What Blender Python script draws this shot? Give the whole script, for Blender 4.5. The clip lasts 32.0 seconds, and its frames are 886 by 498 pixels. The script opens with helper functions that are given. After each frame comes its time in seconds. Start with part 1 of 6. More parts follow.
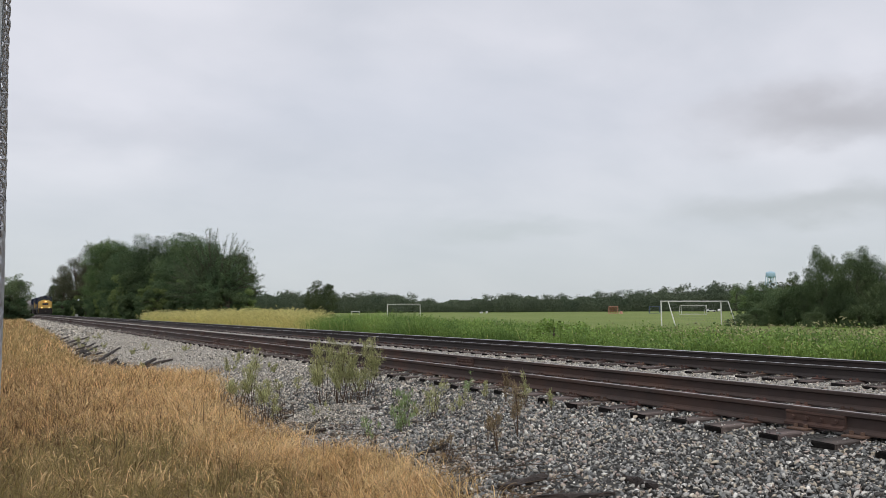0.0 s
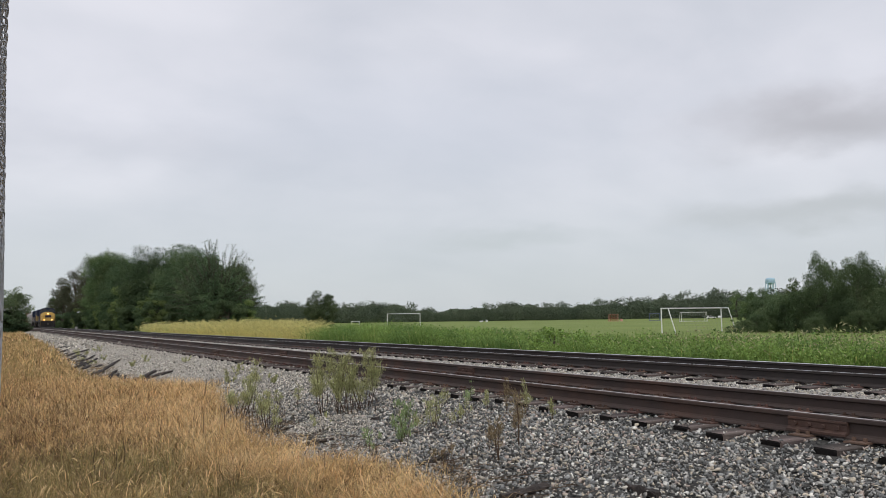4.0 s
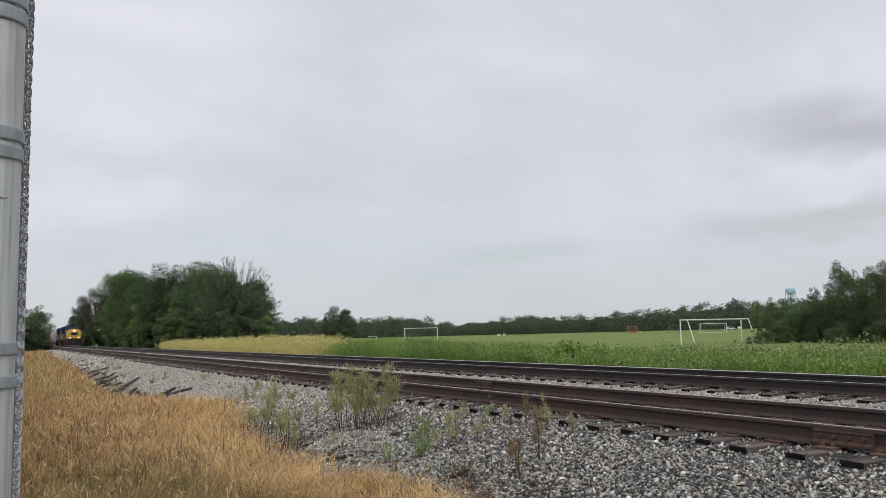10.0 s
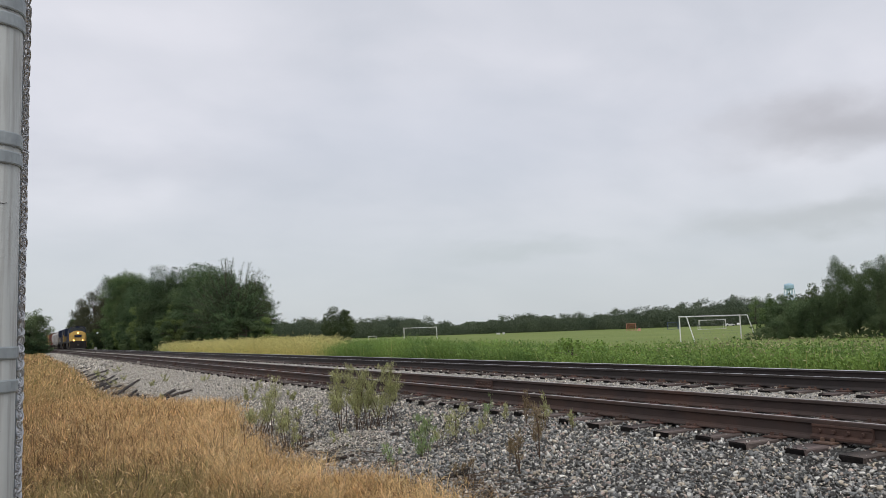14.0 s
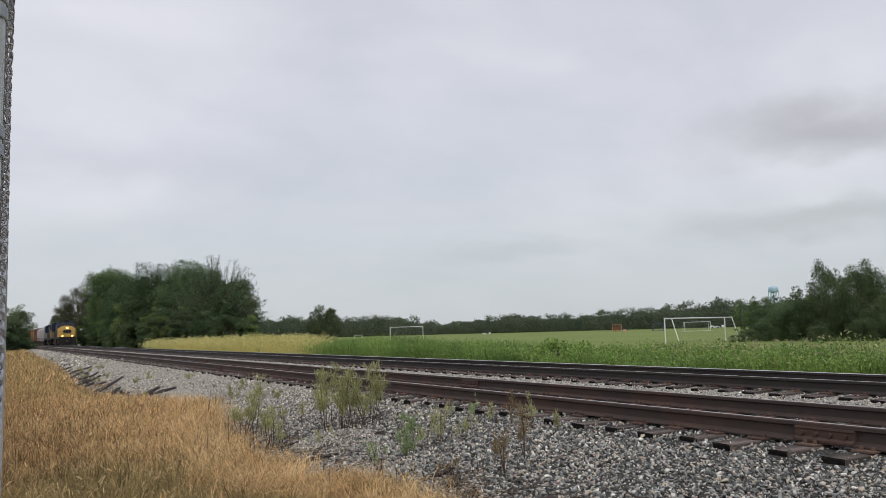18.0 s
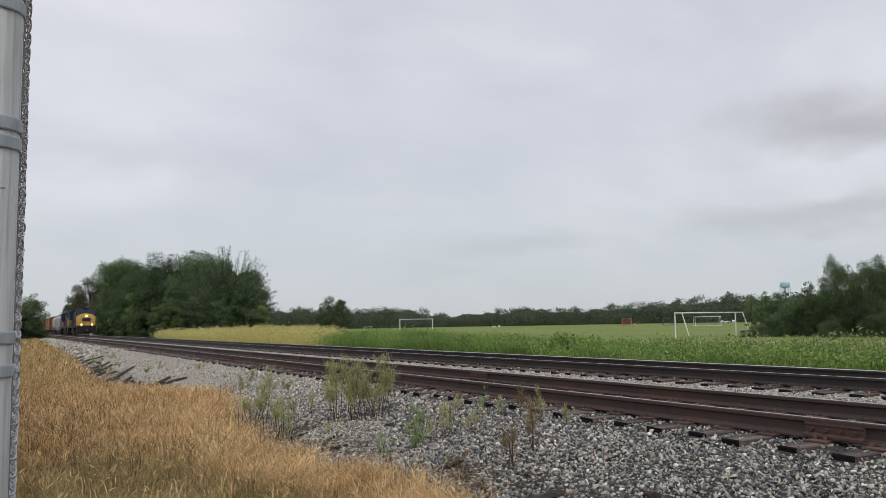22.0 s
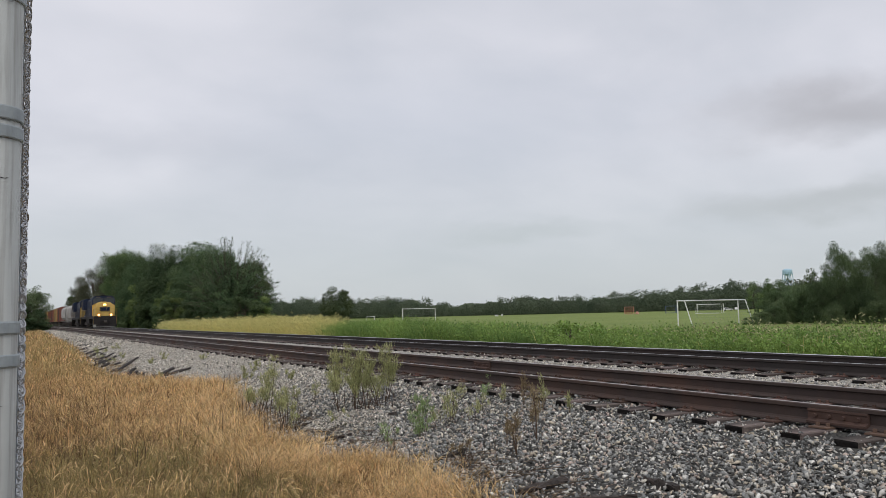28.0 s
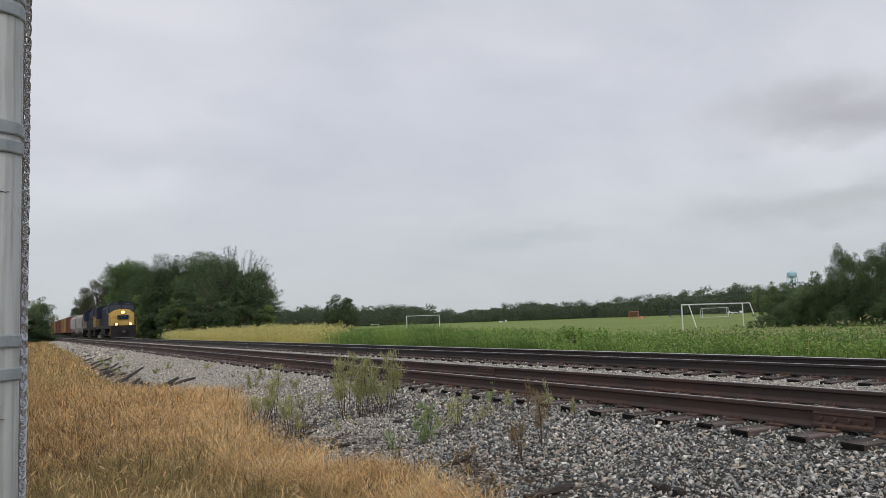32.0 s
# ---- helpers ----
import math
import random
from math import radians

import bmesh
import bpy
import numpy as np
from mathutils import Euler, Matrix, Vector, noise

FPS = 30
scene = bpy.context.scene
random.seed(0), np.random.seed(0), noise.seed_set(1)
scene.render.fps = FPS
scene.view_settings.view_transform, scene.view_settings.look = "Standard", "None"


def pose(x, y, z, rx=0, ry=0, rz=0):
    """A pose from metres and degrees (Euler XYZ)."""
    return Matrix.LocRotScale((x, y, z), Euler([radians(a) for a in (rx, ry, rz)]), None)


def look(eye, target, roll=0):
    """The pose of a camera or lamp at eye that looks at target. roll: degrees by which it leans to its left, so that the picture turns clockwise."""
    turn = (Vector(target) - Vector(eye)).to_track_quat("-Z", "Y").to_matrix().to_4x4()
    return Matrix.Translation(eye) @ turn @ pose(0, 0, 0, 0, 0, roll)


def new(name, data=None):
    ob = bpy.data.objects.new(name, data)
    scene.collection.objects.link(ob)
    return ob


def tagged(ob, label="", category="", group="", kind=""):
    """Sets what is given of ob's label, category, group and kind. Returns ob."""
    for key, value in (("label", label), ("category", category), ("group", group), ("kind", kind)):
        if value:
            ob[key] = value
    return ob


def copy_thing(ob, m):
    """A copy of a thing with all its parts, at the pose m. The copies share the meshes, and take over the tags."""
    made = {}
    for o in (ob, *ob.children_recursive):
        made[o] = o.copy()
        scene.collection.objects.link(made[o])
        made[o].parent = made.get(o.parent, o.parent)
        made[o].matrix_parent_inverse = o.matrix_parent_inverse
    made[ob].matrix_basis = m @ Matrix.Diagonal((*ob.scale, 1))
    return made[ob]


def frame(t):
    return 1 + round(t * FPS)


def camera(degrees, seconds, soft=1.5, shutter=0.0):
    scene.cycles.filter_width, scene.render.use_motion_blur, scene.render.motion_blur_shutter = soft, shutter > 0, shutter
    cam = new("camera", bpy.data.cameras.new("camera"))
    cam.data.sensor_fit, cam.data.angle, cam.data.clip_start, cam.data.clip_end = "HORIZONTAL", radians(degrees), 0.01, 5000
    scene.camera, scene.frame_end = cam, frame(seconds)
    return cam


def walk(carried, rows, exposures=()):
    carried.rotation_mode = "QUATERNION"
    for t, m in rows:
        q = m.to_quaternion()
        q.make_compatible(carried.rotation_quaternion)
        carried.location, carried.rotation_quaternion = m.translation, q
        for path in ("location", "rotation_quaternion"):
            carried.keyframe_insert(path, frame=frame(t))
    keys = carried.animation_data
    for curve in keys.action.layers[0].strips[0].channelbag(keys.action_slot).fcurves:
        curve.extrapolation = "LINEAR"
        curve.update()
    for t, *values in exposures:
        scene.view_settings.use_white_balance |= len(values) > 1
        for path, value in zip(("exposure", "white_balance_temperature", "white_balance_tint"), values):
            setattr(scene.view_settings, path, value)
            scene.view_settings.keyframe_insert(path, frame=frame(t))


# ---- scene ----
cam = camera(58.6, 32.0, soft=0.8)

# seconds, x, y, z, yaw, pitch, roll
PATH = [
    (0, 0.000, 0.000, 1.500, -29.754, 4.356, 0.290),
    (0.5, -0.003, -0.004, 1.509, -29.611, 4.642, 0.063),
    (1, 0.004, -0.015, 1.508, -29.668, 4.527, 0.255),
    (1.5, 0.002, -0.010, 1.505, -29.412, 4.356, 0.561),
    (2, 0.006, -0.005, 1.504, -29.232, 4.553, 0.684),
    (2.5, 0.002, -0.001, 1.499, -29.288, 4.729, 1.073),
    (4.5, 0.002, 0.004, 1.504, -29.958, 5.238, 0.755),
    (5, 0.001, 0.002, 1.508, -30.117, 5.638, 0.921),
    (5.5, -0.003, 0.004, 1.507, -30.058, 5.672, 1.020),
    (6, -0.001, 0.010, 1.506, -29.691, 5.622, 1.243),
    (6.5, -0.002, 0.010, 1.506, -29.373, 5.651, 1.425),
    (7, -0.000, 0.009, 1.504, -29.355, 5.620, 1.533),
    (7.5, 0.000, 0.007, 1.502, -29.217, 5.611, 1.723),
    (8, -0.000, 0.008, 1.503, -28.924, 5.678, 1.727),
    (8.5, -0.004, 0.007, 1.505, -28.719, 5.825, 1.513),
    (9, -0.003, 0.005, 1.504, -28.690, 5.971, 1.421),
    (9.5, -0.006, 0.007, 1.507, -28.618, 6.042, 1.331),
    (10, -0.005, 0.010, 1.507, -28.503, 6.053, 1.411),
    (10.5, -0.004, 0.009, 1.506, -28.743, 5.881, 1.513),
    (11, -0.002, 0.006, 1.506, -28.924, 5.930, 1.541),
    (11.5, -0.001, 0.008, 1.507, -28.973, 6.048, 1.777),
    (12, -0.002, 0.011, 1.507, -28.998, 6.070, 1.820),
    (12.5, -0.006, 0.013, 1.506, -28.766, 5.994, 1.717),
    (13, -0.006, 0.010, 1.506, -28.558, 5.959, 1.805),
    (13.5, -0.005, 0.004, 1.507, -28.552, 5.987, 1.955),
    (14, -0.007, 0.003, 1.508, -28.549, 5.999, 1.997),
    (14.5, -0.005, 0.005, 1.506, -29.124, 5.980, 2.086),
    (16.5, -0.012, 0.008, 1.505, -30.407, 6.032, 0.968),
    (17, -0.009, 0.011, 1.508, -30.003, 6.033, 1.052),
    (17.5, -0.004, 0.022, 1.504, -29.749, 5.962, 1.293),
    (18, -0.003, 0.012, 1.503, -29.546, 5.938, 1.492),
    (18.5, -0.009, 0.005, 1.505, -29.048, 6.308, 1.619),
    (19, 0.001, -0.001, 1.511, -28.819, 6.976, 1.882),
    (19.5, 0.001, 0.004, 1.508, -28.624, 7.127, 2.124),
    (20, 0.000, 0.012, 1.506, -28.472, 6.621, 2.149),
    (20.5, 0.003, 0.013, 1.504, -29.148, 5.844, 1.884),
    (21, 0.002, 0.010, 1.502, -29.681, 5.084, 1.737),
    (21.5, -0.007, 0.003, 1.507, -29.156, 5.146, 1.394),
    (22, -0.009, 0.005, 1.509, -28.854, 5.411, 0.995),
    (22.5, -0.006, 0.002, 1.508, -29.328, 5.469, 1.047),
    (23, -0.003, -0.000, 1.509, -29.794, 5.464, 0.879),
    (23.5, -0.003, 0.009, 1.508, -29.921, 5.414, 0.630),
    (24, -0.006, 0.003, 1.508, -29.791, 5.230, 0.671),
    (24.5, -0.009, 0.004, 1.508, -29.664, 5.133, 0.645),
    (26.5, -0.012, 0.008, 1.507, -29.613, 5.322, 0.566),
    (27, -0.011, 0.004, 1.507, -29.167, 5.055, 0.742),
    (27.5, -0.011, 0.004, 1.505, -28.853, 4.828, 1.001),
    (28, -0.010, 0.007, 1.506, -28.665, 4.648, 1.363),
    (28.5, -0.008, 0.005, 1.507, -28.608, 4.718, 1.544),
    (29, -0.008, 0.005, 1.507, -28.613, 4.840, 1.667),
    (29.5, -0.007, 0.003, 1.508, -28.501, 4.774, 1.654),
    (30, -0.010, 0.003, 1.508, -28.344, 4.735, 1.588),
    (30.5, -0.008, 0.006, 1.508, -28.472, 4.853, 1.727),
    (31, -0.007, 0.002, 1.510, -28.608, 5.031, 1.835),
    (31.5, -0.007, -0.000, 1.509, -28.485, 5.146, 2.096),
    (32, -0.006, 0.000, 1.508, -28.365, 5.142, 2.011),
]
EXPOSURES = [
    [0, -0.09],
    [14.5, -0.12],
    [20, -0.14],
    [24, -0.14],
    [28, -0.16],
    [32, -0.21],
]
walk(cam, [(t, pose(x, y, z, 90 + pitch, roll, yaw)) for t, x, y, z, yaw, pitch, roll in PATH], EXPOSURES)

# ---------------------------------------------------------------- world, light
RAIL_N, RAIL_M = 7.257, 11.70          # centre lines of the near siding and of the main track
HEAD_N, HEAD_M = 0.595, 0.622          # height of the rail heads
rng = np.random.default_rng(7)

world = bpy.data.worlds.new("overcast_sky")
scene.world = world
world.use_nodes = True


BANKS = [(1.45, 0.93, 0.42, 0.5, 0.95, (0.50, 0.49, 0.52)), (1.75, 1.22, 0.5, 0.3, 0.85, (0.50, 0.505, 0.52)), (1.25, 1.80, 0.35, 0.3, 0.7, (0.53, 0.56, 0.58)),
         (0.80, 1.45, 0.75, 0.5, 0.45, (0.56, 0.60, 0.68)), (1.10, 1.15, 0.4, 0.5, 0.3, (0.56, 0.59, 0.66)), (0.2, 1.75, 0.6, 0.25, 0.3, (0.57, 0.58, 0.64))]


def build_sky():
    nt = world.node_tree
    nt.nodes.clear()
    N, L = nt.nodes.new, nt.links.new
    out, bg = N("ShaderNodeOutputWorld"), N("ShaderNodeBackground")
    sky = N("ShaderNodeTexSky")
    sky.sky_type, sky.sun_disc = "NISHITA", False
    sky.sun_elevation, sky.sun_rotation = radians(48), radians(200)
    tc = N("ShaderNodeTexCoord")
    sep = N("ShaderNodeSeparateXYZ")
    L(tc.outputs["Generated"], sep.inputs[0])
    # flatten the directions on to a cloud deck
    add = N("ShaderNodeMath"); add.operation = "ADD"; add.inputs[1].default_value = 0.35
    mx = N("ShaderNodeMath"); mx.operation = "MAXIMUM"; mx.inputs[1].default_value = 0.0
    L(sep.outputs[2], mx.inputs[0]); L(mx.outputs[0], add.inputs[0])
    dx = N("ShaderNodeMath"); dx.operation = "DIVIDE"
    dy = N("ShaderNodeMath"); dy.operation = "DIVIDE"
    L(sep.outputs[0], dx.inputs[0]); L(add.outputs[0], dx.inputs[1])
    L(sep.outputs[1], dy.inputs[0]); L(add.outputs[0], dy.inputs[1])
    com = N("ShaderNodeCombineXYZ")
    L(dx.outputs[0], com.inputs[0]); L(dy.outputs[0], com.inputs[1])

    def clouds(scale, detail, shift):
        m = N("ShaderNodeMapping")
        m.inputs["Rotation"].default_value = (0, 0, radians(30))
        m.inputs["Location"].default_value = shift
        m.inputs["Scale"].default_value = (1.0, 1.25, 1.0)
        L(com.outputs[0], m.inputs[0])
        n = N("ShaderNodeTexNoise")
        n.inputs["Scale"].default_value, n.inputs["Detail"].default_value = scale, detail
        n.inputs["Roughness"].default_value, n.inputs["Distortion"].default_value = 0.5, 0.3
        L(m.outputs[0], n.inputs["Vector"])
        return n.outputs["Fac"]

    big, small = clouds(0.9, 4, (3.1, 1.7, 0.4)), clouds(3.4, 7, (0.6, 4.2, 1.0))
    mix = N("ShaderNodeMix"); mix.data_type = "FLOAT"
    mix.inputs["Factor"].default_value = 0.3
    L(big, mix.inputs["A"]); L(small, mix.inputs["B"])
    ramp = N("ShaderNodeValToRGB")
    ramp.color_ramp.elements[0].position, ramp.color_ramp.elements[1].position = 0.34, 0.66
    ramp.color_ramp.elements[0].color = (0.59, 0.615, 0.68, 1)
    ramp.color_ramp.elements[1].color = (0.83, 0.825, 0.885, 1)
    L(mix.outputs["Result"], ramp.inputs[0])
    # banks of darker cloud: place on the deck, width, share, tint
    deck = ramp.outputs[0]
    for cx, cy, wide, thin, depth, tint in BANKS:
        mp = N("ShaderNodeMapping"); mp.vector_type = "TEXTURE"
        mp.inputs["Location"].default_value = (cx, cy, 0)
        mp.inputs["Rotation"].default_value = (0, 0, -math.atan2(cx, cy))
        mp.inputs["Scale"].default_value = (wide, wide * thin, 1)
        wv = N("ShaderNodeVectorMath"); wv.operation = "MULTIPLY_ADD"
        wv.inputs[1].default_value = (0.34, 0.34, 0); wv.inputs[2].default_value = (-0.17, -0.17, 0)
        cn = N("ShaderNodeTexNoise"); cn.inputs["Scale"].default_value = 4.5; cn.inputs["Detail"].default_value = 6
        L(com.outputs[0], cn.inputs["Vector"]); L(cn.outputs["Color"], wv.inputs[0])
        ad = N("ShaderNodeVectorMath"); ad.operation = "ADD"
        L(com.outputs[0], ad.inputs[0]); L(wv.outputs[0], ad.inputs[1]); L(ad.outputs[0], mp.inputs[0])
        ln = N("ShaderNodeVectorMath"); ln.operation = "LENGTH"
        L(mp.outputs[0], ln.inputs[0])
        fr = N("ShaderNodeMapRange"); fr.interpolation_type = "SMOOTHSTEP"
        fr.inputs["From Min"].default_value, fr.inputs["From Max"].default_value = 1.0, 0.0
        fr.inputs["To Max"].default_value = depth
        L(ln.outputs["Value"], fr.inputs["Value"])
        bank = N("ShaderNodeMix"); bank.data_type = "RGBA"
        bank.inputs["B"].default_value = (*tint, 1)
        L(fr.outputs[0], bank.inputs["Factor"]); L(deck, bank.inputs["A"])
        deck = bank.outputs["Result"]
    # brighter, greener haze along the horizon
    haze = N("ShaderNodeMapRange")
    haze.inputs["From Min"].default_value, haze.inputs["From Max"].default_value = 0.0, 0.26
    haze.inputs["To Min"].default_value, haze.inputs["To Max"].default_value = 0.8, 0.0
    haze.interpolation_type = "SMOOTHSTEP"
    L(sep.outputs[2], haze.inputs["Value"])
    hz = N("ShaderNodeMix"); hz.data_type = "RGBA"
    hz.inputs["B"].default_value = (0.55, 0.595, 0.622, 1)
    L(haze.outputs[0], hz.inputs["Factor"]); L(deck, hz.inputs["A"])
    # the clear sky above the deck glimmers through very slightly
    thin = N("ShaderNodeMix"); thin.data_type = "RGBA"; thin.blend_type = "ADD"
    thin.inputs["Factor"].default_value = 0.01
    L(hz.outputs["Result"], thin.inputs["A"]); L(sky.outputs[0], thin.inputs["B"])
    bg.inputs["Strength"].default_value = 1.0
    L(thin.outputs["Result"], bg.inputs["Color"]); L(bg.outputs[0], out.inputs[0])


build_sky()
sun = new("sun", bpy.data.lights.new("sun", "SUN"))
sun.data.energy, sun.data.angle, sun.data.color = 1.3, radians(30), (1.0, 0.96, 0.9)
sun.matrix_world = look((0, 0, 50), (Vector((0, 0, 50)) + Vector((0.34, 0.6, -0.9))))


# ---------------------------------------------------------------- materials
def material(name, colour, rough=0.8, metal=0.0, colour2=None, scale=8.0, detail=6.0, bump=0.0, bump_scale=40.0,
             island=0.0, objvar=0.0, stain=None, stain_scale=1.2, stain_amt=0.5, translucent=0.0, emit=0.0, spec=0.5, stretch=None):
    m = bpy.data.materials.new(name)
    m.use_nodes = True
    nt = m.node_tree
    b = nt.nodes["Principled BSDF"]
    N, L = nt.nodes.new, nt.links.new
    b.inputs["Roughness"].default_value, b.inputs["Metallic"].default_value = rough, metal
    b.inputs["Specular IOR Level"].default_value = spec
    tc = N("ShaderNodeTexCoord")
    where = tc.outputs["Object"]
    if stretch:
        mp = N("ShaderNodeMapping")
        mp.inputs["Scale"].default_value = stretch
        L(where, mp.inputs[0])
        where = mp.outputs[0]
    n1 = N("ShaderNodeTexNoise")
    n1.inputs["Scale"].default_value, n1.inputs["Detail"].default_value = scale, detail
    L(where, n1.inputs["Vector"])
    mix = N("ShaderNodeMix"); mix.data_type = "RGBA"
    c2 = colour2 or tuple(0.7 * c for c in colour)
    mix.inputs["A"].default_value, mix.inputs["B"].default_value = (*colour, 1), (*c2, 1)
    mr = N("ShaderNodeMapRange")
    mr.inputs["From Min"].default_value, mr.inputs["From Max"].default_value = 0.3, 0.7
    L(n1.outputs["Fac"], mr.inputs["Value"]); L(mr.outputs[0], mix.inputs["Factor"])
    col = mix.outputs["Result"]
    if stain:
        n2 = N("ShaderNodeTexNoise")
        n2.inputs["Scale"].default_value, n2.inputs["Detail"].default_value = stain_scale, 4
        L(where, n2.inputs["Vector"])
        r2 = N("ShaderNodeMapRange")
        r2.inputs["From Min"].default_value, r2.inputs["From Max"].default_value = 0.45, 0.68
        r2.inputs["To Max"].default_value = stain_amt
        L(n2.outputs["Fac"], r2.inputs["Value"])
        s = N("ShaderNodeMix"); s.data_type = "RGBA"
        s.inputs["B"].default_value = (*stain, 1)
        L(r2.outputs[0], s.inputs["Factor"]); L(col, s.inputs["A"])
        col = s.outputs["Result"]
    for amount, node, socket in ((island, "ShaderNodeNewGeometry", "Random Per Island"), (objvar, "ShaderNodeObjectInfo", "Random")):
        if amount:
            g = N(node)
            h = N("ShaderNodeHueSaturation")
            v = N("ShaderNodeMapRange")
            v.inputs["To Min"].default_value, v.inputs["To Max"].default_value = 1 - amount, 1 + amount
            L(g.outputs[socket], v.inputs["Value"]); L(v.outputs[0], h.inputs["Value"])
            u = N("ShaderNodeMapRange")
            u.inputs["To Min"].default_value, u.inputs["To Max"].default_value = 0.5 - (0.03 if node == "ShaderNodeNewGeometry" else 0.04) * amount, 0.5 + 0.03 * amount
            sh = N("ShaderNodeMath"); sh.operation = "FRACT"
            mu = N("ShaderNodeMath"); mu.operation = "MULTIPLY"; mu.inputs[1].default_value = 7.31
            L(g.outputs[socket], mu.inputs[0]); L(mu.outputs[0], sh.inputs[0]); L(sh.outputs[0], u.inputs["Value"])
            L(u.outputs[0], h.inputs["Hue"]); L(col, h.inputs["Color"])
            col = h.outputs["Color"]
    L(col, b.inputs["Base Color"])
    if bump:
        nb = N("ShaderNodeTexNoise")
        nb.inputs["Scale"].default_value, nb.inputs["Detail"].default_value = bump_scale, 5
        L(tc.outputs["Object"], nb.inputs["Vector"])
        bp = N("ShaderNodeBump")
        bp.inputs["Strength"].default_value, bp.inputs["Distance"].default_value = bump, 0.02
        L(nb.outputs["Fac"], bp.inputs["Height"]); L(bp.outputs[0], b.inputs["Normal"])
    if emit:
        b.inputs["Emission Color"].default_value = (*colour, 1)
        b.inputs["Emission Strength"].default_value = emit
    if translucent:
        out = nt.nodes["Material Output"]
        tr, ms = N("ShaderNodeBsdfTranslucent"), N("ShaderNodeMixShader")
        ms.inputs[0].default_value = translucent
        L(col, tr.inputs["Color"]); L(b.outputs[0], ms.inputs[1]); L(tr.outputs[0], ms.inputs[2]); L(ms.outputs[0], out.inputs[0])
    return m


M = {}
M["leaf_dark"] = material("leaf_dark", (0.130, 0.180, 0.084), 0.6, colour2=(0.056, 0.094, 0.049), scale=0.45, island=0.22, translucent=0.3, objvar=0.38, spec=0.1)
M["leaf_mid"] = material("leaf_mid", (0.140, 0.192, 0.076), 0.6, colour2=(0.062, 0.102, 0.046), scale=0.45, island=0.22, translucent=0.3, objvar=0.38, spec=0.1)
M["leaf_bright"] = material("leaf_bright", (0.190, 0.245, 0.088), 0.6, colour2=(0.11, 0.165, 0.06), scale=0.5, island=0.22, translucent=0.3, objvar=0.2, spec=0.1)
M["leaf_brown"] = material("leaf_brown", (0.115, 0.115, 0.068), 0.6, colour2=(0.07, 0.08, 0.048), scale=0.4, island=0.25, translucent=0.2, spec=0.1)
M["leaf_bush"] = material("leaf_bush", (0.165, 0.218, 0.108), 0.6, colour2=(0.086, 0.128, 0.066), scale=0.35, island=0.28, translucent=0.35, objvar=0.35, spec=0.1)
# greyed and lightened: distance haze is put into this leaf colour
M["leaf_far_haze"] = material("leaf_far_haze", (0.150, 0.178, 0.118), 0.9, colour2=(0.082, 0.112, 0.076), scale=0.09, island=0.12, translucent=0.3, spec=0.05)
M["bark"] = material("bark", (0.10, 0.08, 0.06), 0.9, colour2=(0.05, 0.04, 0.03), scale=6, bump=0.6, bump_scale=18)
M["straw"] = material("straw", (0.72, 0.505, 0.25), 0.7, colour2=(0.60, 0.375, 0.16), scale=0.7, island=0.5, translucent=0.25, spec=0.3)
# dark blades: shade deep in the grass put into colour; also flattened litter
M["straw_shade_litter"] = material("straw_shade_litter", (0.18, 0.112, 0.055), 0.8, island=0.4, translucent=0.15, spec=0.2)
M["straw_green"] = material("straw_green", (0.235, 0.20, 0.08), 0.7, colour2=(0.37, 0.275, 0.115), scale=0.4, island=0.45, translucent=0.25, spec=0.3)
M["dead_stem"] = material("dead_stem", (0.10, 0.065, 0.04), 0.85, island=0.4)
M["weed_leaf"] = material("weed_leaf", (0.44, 0.44, 0.21), 0.6, colour2=(0.33, 0.34, 0.155), scale=3, island=0.4, translucent=0.3, spec=0.3)
M["weed_brown"] = material("weed_brown", (0.29, 0.23, 0.13), 0.7, colour2=(0.21, 0.15, 0.09), scale=3, island=0.4, translucent=0.2, spec=0.2)
M["weed_leaf_green"] = material("weed_leaf_green", (0.33, 0.43, 0.19), 0.6, island=0.35, translucent=0.3, spec=0.3)
M["tall_green"] = material("tall_green", (0.245, 0.355, 0.085), 0.6, colour2=(0.175, 0.275, 0.065), scale=0.4, island=0.35, translucent=0.3, spec=0.3)
M["tall_dark"] = material("tall_dark", (0.15, 0.245, 0.065), 0.6, colour2=(0.11, 0.185, 0.05), scale=0.5, island=0.35, translucent=0.3, spec=0.2)
M["gold_head"] = material("gold_head", (0.66, 0.60, 0.27), 0.75, colour2=(0.56, 0.52, 0.21), scale=0.6, island=0.35, translucent=0.3, spec=0.15)
M["seed_head"] = material("seed_head", (0.46, 0.45, 0.24), 0.75, island=0.35, translucent=0.25, spec=0.2)
M["tall_yellow"] = material("tall_yellow", (0.74, 0.65, 0.25), 0.65, colour2=(0.64, 0.57, 0.21), scale=0.2, island=0.4, translucent=0.3, spec=0.2)


